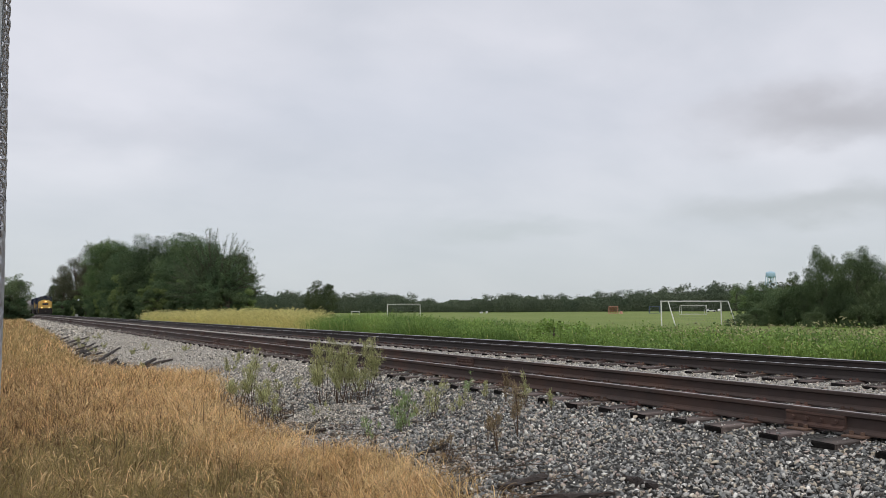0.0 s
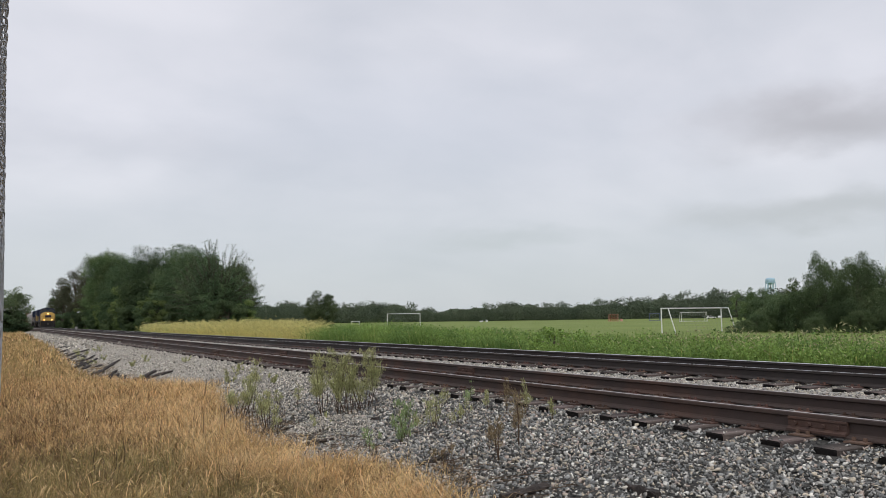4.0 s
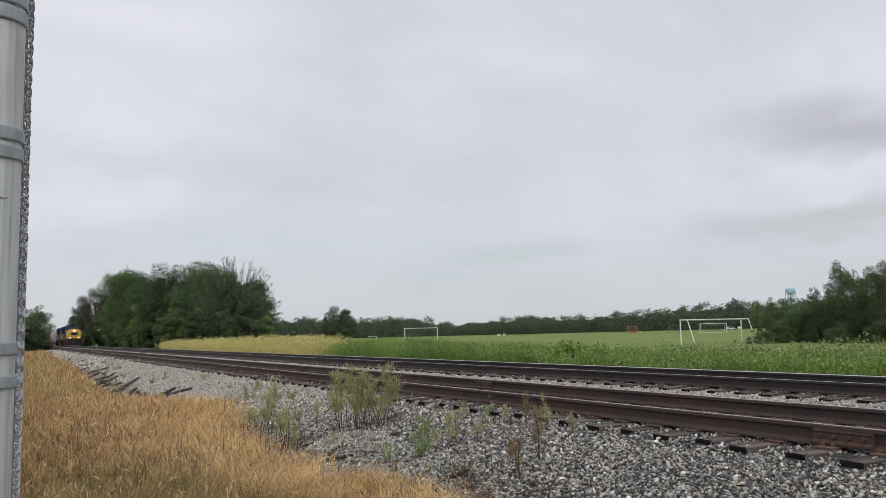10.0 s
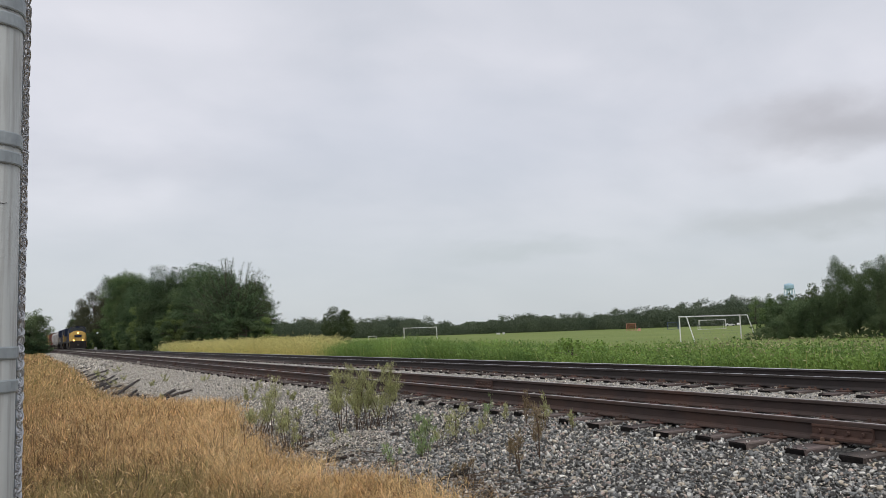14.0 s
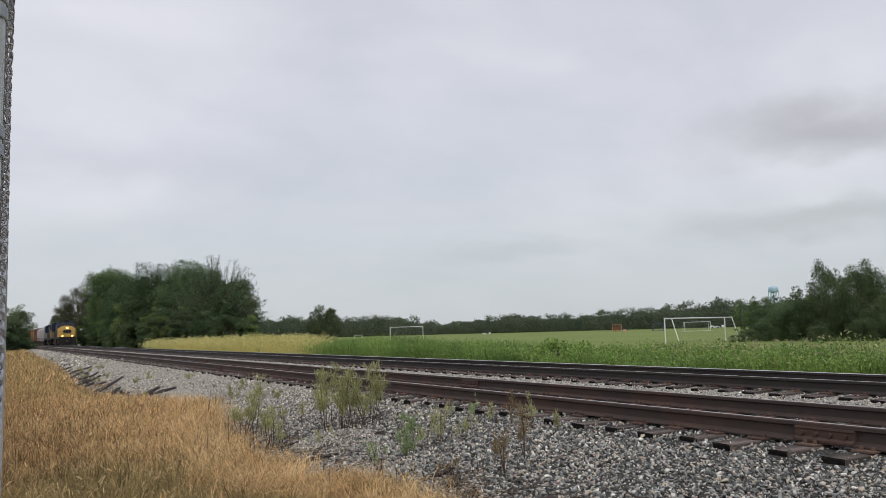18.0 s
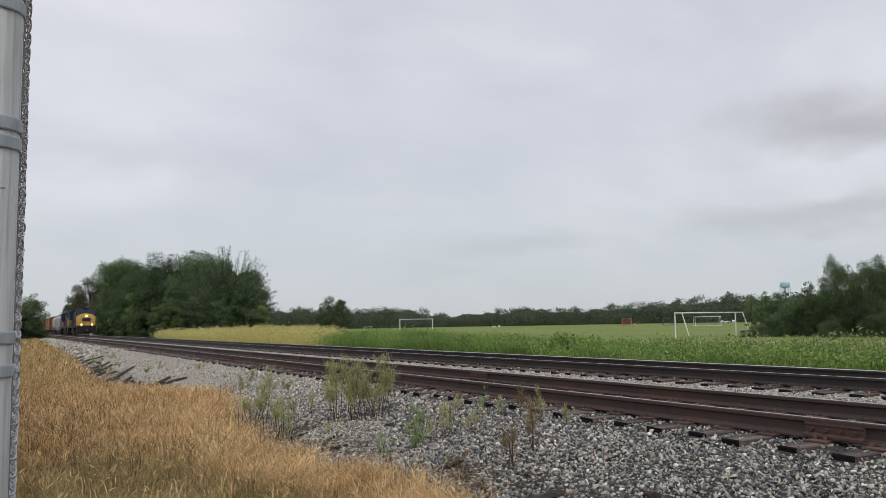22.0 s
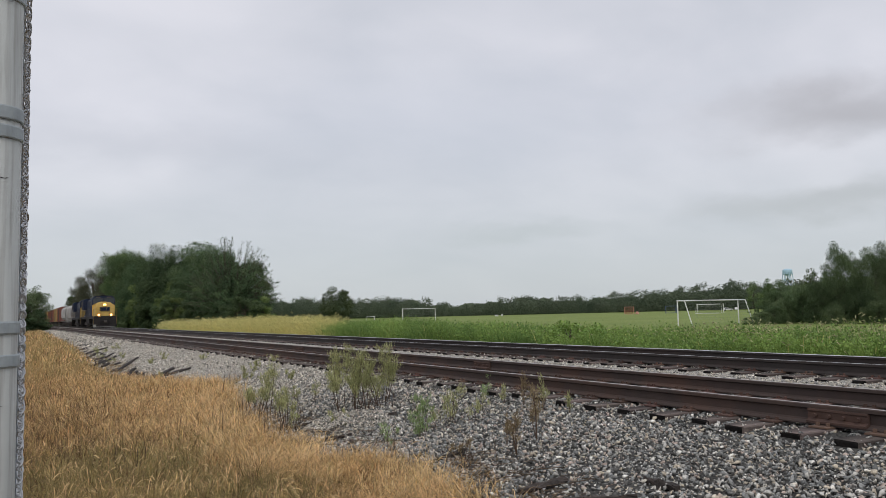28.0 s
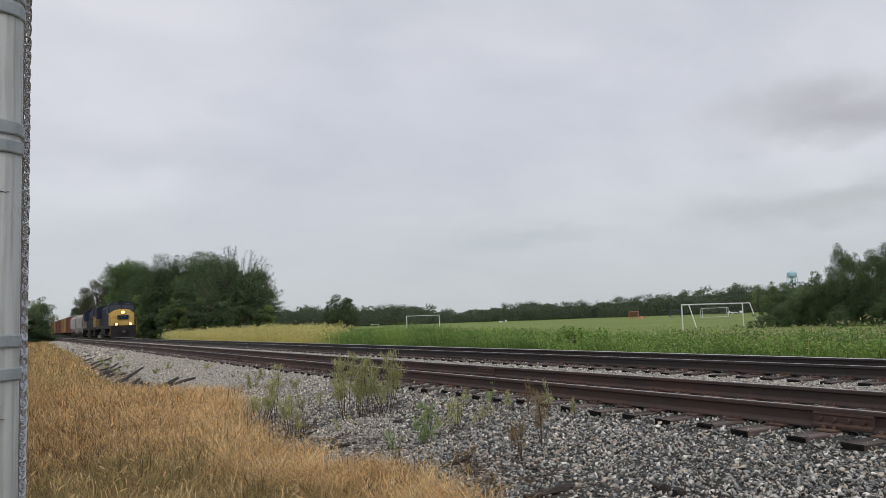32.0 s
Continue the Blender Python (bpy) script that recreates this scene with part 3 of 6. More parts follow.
# ---------------------------------------------------------------- trees
def tube(points, radii, n=6):
    """Rings along a bent line."""
    pts = np.asarray(points, float)
    V, F = [], []
    for i, p in enumerate(pts):
        d = pts[min(i + 1, len(pts) - 1)] - pts[max(i - 1, 0)]
        d = d / (np.linalg.norm(d) + 1e-9)
        a = np.cross(d, (0, 0, 1.0) if abs(d[2]) < 0.9 else (1.0, 0, 0)); a /= np.linalg.norm(a)
        b = np.cross(d, a)
        for k in range(n):
            t = 2 * math.pi * k / n
            V.append(p + radii[i] * (math.cos(t) * a + math.sin(t) * b))
    for i in range(len(pts) - 1):
        for k in range(n):
            F.append((i * n + k, i * n + (k + 1) % n, (i + 1) * n + (k + 1) % n, (i + 1) * n + k))
    return np.array(V), np.array(F)


def leaves(centres, outward, size, r, droop=0.0):
    """Small four-cornered leaves, each a folded diamond, at the given places."""
    n = len(centres)
    d = r.normal(size=(n, 3)) * 0.55 + outward * 1.0 + np.array([0, 0, 0.15 - droop])
    d /= np.linalg.norm(d, axis=1)[:, None]
    u = np.cross(d, r.normal(size=(n, 3))); u /= np.linalg.norm(u, axis=1)[:, None] + 1e-9
    w = np.cross(d, u)
    s = (size * r.uniform(0.6, 1.35, n))[:, None]
    V = np.empty((n, 4, 3))
    V[:, 0], V[:, 2] = centres - u * s * 0.5, centres + u * s * 0.5
    V[:, 1], V[:, 3] = centres + w * s * 0.33 + d * s * 0.10, centres - w * s * 0.33 + d * s * 0.10
    F = np.arange(n * 4).reshape(n, 4)
    return V.reshape(-1, 3), F


def tree_meshes(seed, height, width, leaf=0.24, count=7000, base=0.12, clumps=60, wisps=0.15, flat=1.0, limbs=14, shoot=(0.06, 0.13), stem=1.0):
    """Trunk-and-limbs mesh and crown mesh of one tree, foot at the origin."""
    r = np.random.default_rng(seed)
    top = height
    lo = base * height
    cz, rz, rx = (top + lo) / 2, (top - lo) / 2, width / 2
    # clump centres: mostly in the outer shell of an uneven ovoid
    th = r.uniform(0, 2 * math.pi, clumps); cu = r.uniform(-1.0, 1.0, clumps)
    rad = r.uniform(0.45, 0.95, clumps) ** 0.6
    lump = 1 + 0.22 * np.sin(th * 3 + seed) * np.cos(cu * 4 + seed * 0.7) + r.normal(0, 0.08, clumps)
    prof = np.where(cu < 0, np.maximum(1 - 0.25 * cu * cu, 0.5), np.sqrt(np.clip(1 - (cu * 0.95) ** 2, 0.05, 1)))
    C = np.stack([np.cos(th) * prof * rad * lump * rx * 0.86, np.sin(th) * prof * rad * lump * rx * 0.86, cz + cu * rz * 0.86 * (0.75 + 0.25 * rad) * lump * flat], 1)
    C[:, 2] = np.clip(C[:, 2], lo * 0.9, top)
    if base <= 0:
        # leafy right down to the grass
        k = clumps // 5
        C[:k, 0], C[:k, 1], C[:k, 2] = np.cos(th[:k]) * rx * 0.72 * rad[:k], np.sin(th[:k]) * rx * 0.72 * rad[:k], r.uniform(0.04, 0.22, k) * height
    cr = r.uniform(0.085, 0.165, clumps) * (width + height) / 2
    share = cr ** 2 / np.sum(cr ** 2)
    P, O = [], []
    for c, q, s in zip(C, cr, share):
        k = max(8, int(count * s))
        d = r.normal(size=(k, 3)); d /= np.linalg.norm(d, axis=1)[:, None]
        rr = q * r.uniform(0.25, 1.0, k) ** 0.5
        P.append(c + d * rr[:, None] * np.array([1, 1, 0.72])); O.append(d)
    # wisps: thin shoots that break the outline
    for i in range(int(clumps * wisps * 4)):
        c = C[r.integers(clumps)]
        d = c - np.array([0, 0, cz * 0.75]); d /= np.linalg.norm(d) + 1e-6
        d = d + r.normal(0, 0.25, 3); d[2] += 0.25; d /= np.linalg.norm(d)
        L = r.uniform(*shoot) * height
        k = int(14 + 10 * L)
        t = r.uniform(0.2, 1, k)[:, None]
        P.append(c + d * L * t + r.normal(0, 0.10, (k, 3)) * (1.2 - t)); O.append(np.repeat(d[None], k, 0))
    P, O = np.concatenate(P), np.concatenate(O)
    keep = P[:, 2] > 0.1
    V, F = leaves(P[keep], O[keep], leaf, r)
    wood = []
    tr = (height * 0.018 + 0.05) * stem
    bend = r.normal(0, 0.03 * height, (4, 2)); bend[0] = 0
    tz = np.array([0, 0.25, 0.5, 0.8]) * height
    tp = [np.array([bend[i, 0] * i / 3, bend[i, 1] * i / 3, tz[i]]) for i in range(4)]
    wood.append(tube(tp, [tr * 1.25, tr, tr * 0.7, tr * 0.25], 7))
    for i in r.choice(clumps, min(limbs, clumps), replace=False):
        f = r.uniform(0.18, 0.6)
        s = np.array([np.interp(f * height, tz, [p[0] for p in tp]), np.interp(f * height, tz, [p[1] for p in tp]), f * height])
        mid = (s + C[i]) / 2 + np.array([0, 0, 0.04 * height])
        wood.append(tube([s, mid, C[i]], [tr * 0.45, tr * 0.28, tr * 0.08], 5))
    wv, wf = joined(wood, "wood")
    return (wv, wf), (V, F)


def tree(name, label, m, meshes, leaf_mat, category="tree", group=""):
    (wv, wf), (V, F) = meshes
    t = thing(name, label, category, m, group)
    part("trunk", mesh_np("trunk", wv, wf, [M["bark"]], smooth=True), None, t, "dark rough trunk and limbs")
    part("crown", mesh_np("crown", V, F, [leaf_mat]), None, t)
    return t


# trees are placed by the azimuth and distance seen along the line
WOOD = [tree("broadleaf_tree", "tall dense dark green broadleaf tree in a wood edge", pose(0, 0, 0), tree_meshes(11, 13, 10.5, 0.21, 46000, 0.0, 170, 0.10), M["leaf_dark"], group="wood beside the main line"),
        tree("broadleaf_tree", "tall leafy green tree in a dense wood edge", pose(0, 0, 0), tree_meshes(15, 15, 9.5, 0.21, 46000, 0.0, 160, 0.15), M["leaf_mid"], group="wood beside the main line"),
        tree("broadleaf_tree", "tall thin-leaved brownish green tree in the wood", pose(0, 0, 0), tree_meshes(13, 15, 8.0, 0.20, 22000, 0.05, 70, 0.3), M["leaf_brown"], group="wood beside the main line")]


def wood_row():
    # (kind, x, y, scale, turn)
    rows = [(0, 24.5, 118, 0.95, 20), (1, 30.0, 112, 0.66, 80), (0, 22.6, 134, 1.01, 150), (0, 21.5, 152, 0.98, 210), (1, 22.0, 172, 0.98, 40),
            (1, 21.8, 184, 1.16, 120), (2, 21.5, 205, 1.1, 300), (2, 20.2, 236, 1.02, 10), (2, 19.5, 268, 1.0, 90), (1, 19.5, 300, 0.72, 220),
            (1, 19.0, 340, 0.52, 190), (0, 29, 128, 0.98, 70), (1, 30, 150, 0.92, 15), (0, 30, 180, 1.12, 260), (1, 29, 210, 1.12, 200), (0, 28, 250, 1.15, 30), (1, 19.5, 390, 0.5, 60)]
    used = set()
    for k, x, y, s, a in rows:
        src = WOOD[k]
        m = pose(x, y, 0.0, 0, 0, a)
        ob = src if k not in used else copy_thing(src, m)
        used.add(k)
        ob.matrix_basis = m
        ob.scale = (s, s, s)


wood_row()


def fan_tree(seed, height, width, shoots=420, leaf=0.16):
    """A tree of many shoots that fan out from low down, thin-leaved at their tips."""
    r = np.random.default_rng(seed)
    P, O, wood = [], [], []
    for k in range(shoots):
        a = r.uniform(0, 2 * math.pi)
        up = math.asin(r.uniform(0.02, 1.0))
        reach = 1.0 - 0.36 * r.uniform() ** 1.6
        s0 = np.array([r.normal(0, 0.5), r.normal(0, 0.5), height * r.uniform(0.10, 0.30)])
        tip = np.array([math.cos(a) * math.cos(up) * width / 2 * reach, math.sin(a) * math.cos(up) * width / 2 * reach, height * (0.22 + 0.78 * math.sin(up)) * (0.86 + 0.14 * reach)])
        tip[2] = height * 0.12 + (tip[2] - height * 0.12) * reach
        mid = (s0 + tip) / 2 + np.array([0, 0, 0.05 * height])
        u = np.linspace(0, 1, 6)[:, None]
        line = (1 - u) ** 2 * s0 + 2 * u * (1 - u) * mid + u * u * tip
        wood.append(tube(line, [0.07, 0.055, 0.04, 0.03, 0.02, 0.01], 4))
        n = 88
        t = np.sort(0.2 + 0.8 * r.uniform(0, 1.0, n) ** 0.75)[:, None]
        c = (1 - t) ** 2 * s0 + 2 * t * (1 - t) * mid + t * t * tip
        d = (tip - mid) / np.linalg.norm(tip - mid)
        P.append(c + r.normal(0, 1, (n, 3)) * (0.11 + 0.36 * (1 - t))); O.append(np.repeat(d[None], n, 0))
    # a dense dark heart down to the grass
    n = 9500
    d = r.normal(size=(n, 3)); d /= np.linalg.norm(d, axis=1)[:, None]
    d[:, 2] = np.abs(d[:, 2])
    c = d * r.uniform(0.2, 1, (n, 1)) ** 0.4 * np.array([width * 0.37, width * 0.37, height * 0.55])
    P.append(c + np.array([0, 0, 0.2])); O.append(d)
    P, O = np.concatenate(P), np.concatenate(O)
    keep = P[:, 2] > 0.1
    wood.append(tube([(0, 0, 0), (0.1, 0, height * 0.3)], [0.28, 0.2], 8))
    return joined(wood, "wood"), leaves(P[keep], O[keep], leaf, r)


edge = tree("spreading_tree", "spreading tree with feathery upright shoots at the wood end", pose(24.4, 100, 0, 0, 0, 40), fan_tree(24, 12.0, 13.2), M["leaf_dark"])
low = tree("understory_bush", "low dark green bush at the wood edge", pose(21.5, 104, 0), tree_meshes(31, 5.2, 6.5, 0.20, 16000, 0.0, 50, 0.1), M["leaf_dark"], "bush", "bushes under the wood")
for x, y, s, a in ((20.5, 118, 0.9, 80), (20, 132, 1.0, 200), (19.5, 150, 0.9, 20), (24.5, 94, 0.8, 300), (19, 170, 0.9, 50), (18.6, 195, 0.9, 150), (18.3, 225, 0.9, 10), (18.2, 260, 0.9, 100), (18, 300, 0.9, 45)):
    o = copy_thing(low, pose(x, y, 0, 0, 0, a)); o.scale = (s, s, s)
young = tree("understory_bush", "bright green young tree in front of the dark wood", pose(22.6, 110, 0, 0, 0, 30), tree_meshes(33, 5.6, 4.6, 0.20, 9000, 0.0, 45, 0.3), M["leaf_bright"], "bush", "bushes under the wood")
for x, y, s, a in ((21.0, 122, 1.25, 80), (26.4, 93.6, 0.7, 120), (20.2, 143, 1.35, 250), (20.6, 116, 0.8, 10), (19.2, 168, 1.0, 190), (18.4, 205, 0.9, 300)):
    o = copy_thing(young, pose(x, y, 0, 0, 0, a)); o.scale = (s, s, s)
o = copy_thing(low, pose(2.9, 148.5, 0, 0, 0, 200)); o.scale = (1.1, 1.1, 0.75)
o = copy_thing(low, pose(0.4, 149.5, 0, 0, 0, 100)); o.scale = (1.0, 1.0, 0.7)
tree("lineside_tree", "bushy dark green tree beside the siding", pose(2.4, 150, 0), tree_meshes(41, 7.6, 8.0, 0.20, 22000, 0.0, 120, 0.2), M["leaf_bush"])
tree("field_tree", "small round dark green tree at the field edge", pose(47.6, 123.5, -0.1, 0, 0, 60), tree_meshes(36, 6.1, 6.2, 0.19, 13500, 0.0, 75, 0.3, stem=0.5), M["leaf_bush"])
far_bush = tree("verge_bush", "large dark green bush at the field corner", pose(61.5, 38.5, -0.1), tree_meshes(61, 6.6, 9.0, 0.13, 32000, 0.0, 110, 0.4, stem=0.25), M["leaf_bush"], "bush", "bushes at the field corner")
pale_bush = tree("verge_bush", "lower mid green bush at the field corner", pose(62.4, 48.8, -0.1), tree_meshes(62, 6.6, 9.0, 0.14, 26000, 0.0, 100, 0.45, stem=0.25), M["leaf_bush"], "bush", "bushes at the field corner")
pale_bush.scale = (0.5, 0.5, 0.5)
for x, y, w, h, a in ((55.6, 46.9, 0.17, 0.10, 200), (56.9, 46.8, 0.22, 0.17, 40), (58.3, 46.6, 0.24, 0.25, 10), (59.6, 46.8, 0.28, 0.35, 90), (60.6, 47.8, 0.42, 0.48, 220), (61.2, 46.0, 0.50, 0.55, 130), (61.0, 43.8, 0.48, 0.58, 60), (60.4, 41.4, 0.50, 0.95, 300), (63.4, 38.0, 0.66, 0.82, 170),
                      (65.6, 36.4, 0.7, 0.88, 20), (68.5, 44.5, 0.75, 0.92, 80), (69, 33, 0.8, 0.93, 200), (57.6, 40.6, 0.22, 0.20, 30), (59.4, 38.0, 0.34, 0.30, 140), (61.6, 35.6, 0.36, 0.34, 250), (64.2, 33.4, 0.4, 0.36, 80), (66.5, 31.0, 0.42, 0.36, 310), (73, 50, 0.7, 0.72, 45), (66, 52, 0.6, 0.58, 260)):
    o = copy_thing(far_bush if x > 61.5 or h > 0.8 else pale_bush, pose(x, y, -0.1, 0, 0, a)); o.scale = (w, w, h)
far_bush.matrix_basis = pose(61.2, 39.0, -0.1, 0, 0, 100)
far_bush.scale = (0.62, 0.62, 0.90)
fence_line = tree("young_tree", "slender pale green sapling rising above the bushes", pose(61.5, 45.2, -0.1), tree_meshes(71, 4.9, 1.5, 0.12, 1600, 0.1, 20, 0.3, stem=0.25), M["leaf_mid"], group="saplings in the bushes")
for x, y, s in ((60.2, 48.6, 0.85), (62.0, 43.2, 0.9), (58.6, 48.9, 0.8), (63.5, 46.5, 0.95)):
    o = copy_thing(fence_line, pose(x, y, -0.1, 0, 0, x * 50)); o.scale = (s, s, s)


def far_woods():
    """The tree line behind the playing field: many crowns in one mesh."""
    r = np.random.default_rng(5)
    vs, fs, n = [], [], 0
    fw, rt = np.array([math.sin(radians(29.75)), math.cos(radians(29.75))]), np.array([math.cos(radians(29.75)), -math.sin(radians(29.75))])
    protos = [tree_meshes(100 + k, 1.0, 0.95, 0.055, 1250, 0.0, 70, 0.0, limbs=3)[1] for k in range(6)]
    top_u = [-0.24, -0.18, -0.12, -0.06, -0.03, 0.0, 0.03, 0.08, 0.12, 0.19, 0.23, 0.28, 0.32, 0.37, 0.6]
    top_h = [10.4, 10.4, 9.6, 9.8, 7.6, 6.0, 7.6, 9.0, 8.4, 8.4, 10.0, 11.0, 12.0, 12.8, 13.5]
    for k in range(330):
        u = r.uniform(-0.30, 0.62)
        back = k % 3
        dist = 332 + 26 * back + 14 * r.uniform()
        h = np.interp(u, top_u, top_h) * r.uniform(0.70, 1.12) * (0.72, 0.92, 1.04)[back]
        p = fw * dist + rt * dist * u
        V, F = protos[k % 6]
        a = r.uniform(0, 6.28)
        w = r.uniform(1.0, 1.5)
        ca, sa = math.cos(a), math.sin(a)
        Q = np.stack([(V[:, 0] * ca - V[:, 1] * sa) * h * w + p[0], (V[:, 0] * sa + V[:, 1] * ca) * h * w + p[1], V[:, 2] * h - 0.2], 1)
        vs.append(Q); fs.append(F + n); n += len(Q)
    # the depth of the wood closes the gaps between the nearer crowns
    m = 900
    us = np.linspace(-0.34, 0.64, m)
    hs = np.interp(us, top_u, top_h) * (0.80 + 0.16 * np.sin(us * 131) * np.sin(us * 57 + 1) + r.normal(0, 0.035, m))
    q = fw[None] * 402 + rt[None] * 402 * us[:, None]
    low_v, top_v = np.stack([q[:, 0], q[:, 1], np.full(m, -0.3)], 1), np.stack([q[:, 0] + 2 * fw[0], q[:, 1] + 2 * fw[1], hs], 1)
    bulge = np.stack([q[:, 0] - 3 * fw[0], q[:, 1] - 3 * fw[1], hs * 0.55], 1) + r.normal(0, 0.4, (m, 3))
    vs += [low_v, bulge, top_v]
    i = np.arange(m - 1)
    for a, b in ((0, m), (m, 2 * m)):
        fs.append(np.stack([n + a + i, n + a + i + 1, n + b + i + 1, n + b + i], 1))
    me = mesh_np("far_woods", np.concatenate(vs), np.concatenate(fs), [M["leaf_far_haze"]])
    tagged(new("far_woods", me), "distant continuous belt of green trees behind the field", "woods", kind="stuff")


far_woods()


# ---------------------------------------------------------------- train
# every vehicle: x across, y back from its front coupler, z up from the rail head; the front looks along -y
WHEEL_R = 0.50


def wheelset_mesh(r=WHEEL_R):
    bm = bmesh.new()
    for s in (-1, 1):
        rod((s * 0.685, 0, 0), (s * 0.72, 0, 0), r + 0.025, 20, bm)
        rod((s * 0.72, 0, 0), (s * 0.83, 0, 0), r, 20, bm)
        rod((s * 0.80, 0, 0), (s * 0.90, 0, 0), 0.16, 10, bm)
        for k in range(3):
            a = 2 * math.pi * k / 3
            rod((s * 0.835, 0.3 * math.cos(a), 0.3 * math.sin(a)), (s * 0.842, 0.3 * math.cos(a), 0.3 * math.sin(a)), 0.06, 6, bm)
    rod((-0.72, 0, 0), (0.72, 0, 0), 0.09, 10, bm)
    me = bpy.data.meshes.new("wheelset"); bm.to_mesh(me); bm.free()
    me.materials.append(M["wheel_steel"])
    return me


WHEELSET = wheelset_mesh()
SPINNING = []


def bogie(vehicle, y, axles, gap, mat):
    """A truck: side frames, bolster and springs, with its wheelsets."""
    half = gap * (axles - 1) / 2
    for s in (-1, 1):
        bm = bmesh.new()
        ext = half + 0.35
        pts = [(-ext, 0.45), (-ext, 0.68), (-half * 0.5, 0.86), (half * 0.5, 0.86), (ext, 0.68), (ext, 0.45), (half * 0.45, 0.34), (-half * 0.45, 0.34)]
        a = [bm.verts.new((s * 0.98, y + p, z)) for p, z in pts]
        b = [bm.verts.new((s * 1.10, y + p, z)) for p, z in pts]
        bm.faces.new(a); bm.faces.new(list(reversed(b)))
        for i in range(len(a)):
            j = (i + 1) % len(a)
            bm.faces.new((a[i], b[i], b[j], a[j]))
        bmesh.ops.recalc_face_normals(bm, faces=bm.faces)
        for k in range(axles):
            ay = y - half + k * gap
            box(min(s * 0.95, s * 1.16), max(s * 0.95, s * 1.16), ay - 0.16, ay + 0.16, 0.36, 0.66, 0.03, bm)
        for k in range(3):
            rod((s * 1.12, y - 0.2 + k * 0.2, 0.42), (s * 1.12, y - 0.2 + k * 0.2, 0.74), 0.075, 8, bm)
        part("truck_frame", bm, mat, vehicle, "cast steel truck side frame")
    part("bolster", box(-0.95, 0.95, y - 0.22, y + 0.22, 0.55, 0.85, 0.03), mat, vehicle)
    for k in range(axles):
        w = part("wheelset", WHEELSET, None, vehicle, "steel wheels on their axle")
        w.matrix_basis = pose(0, y - half + k * gap, WHEEL_R)
        SPINNING.append((w, y - half + k * gap))


def coupler(vehicle, y, s):
    bm = box(-0.09, 0.09, min(y, y - s * 0.5), max(y, y - s * 0.5), 0.78, 0.95, 0.02)
    box(-0.17, 0.17, y - 0.13, y + 0.13, 0.72, 1.02, 0.05, bm)
    part("coupler", bm, M["truck_grey"], vehicle, "cast knuckle coupler")


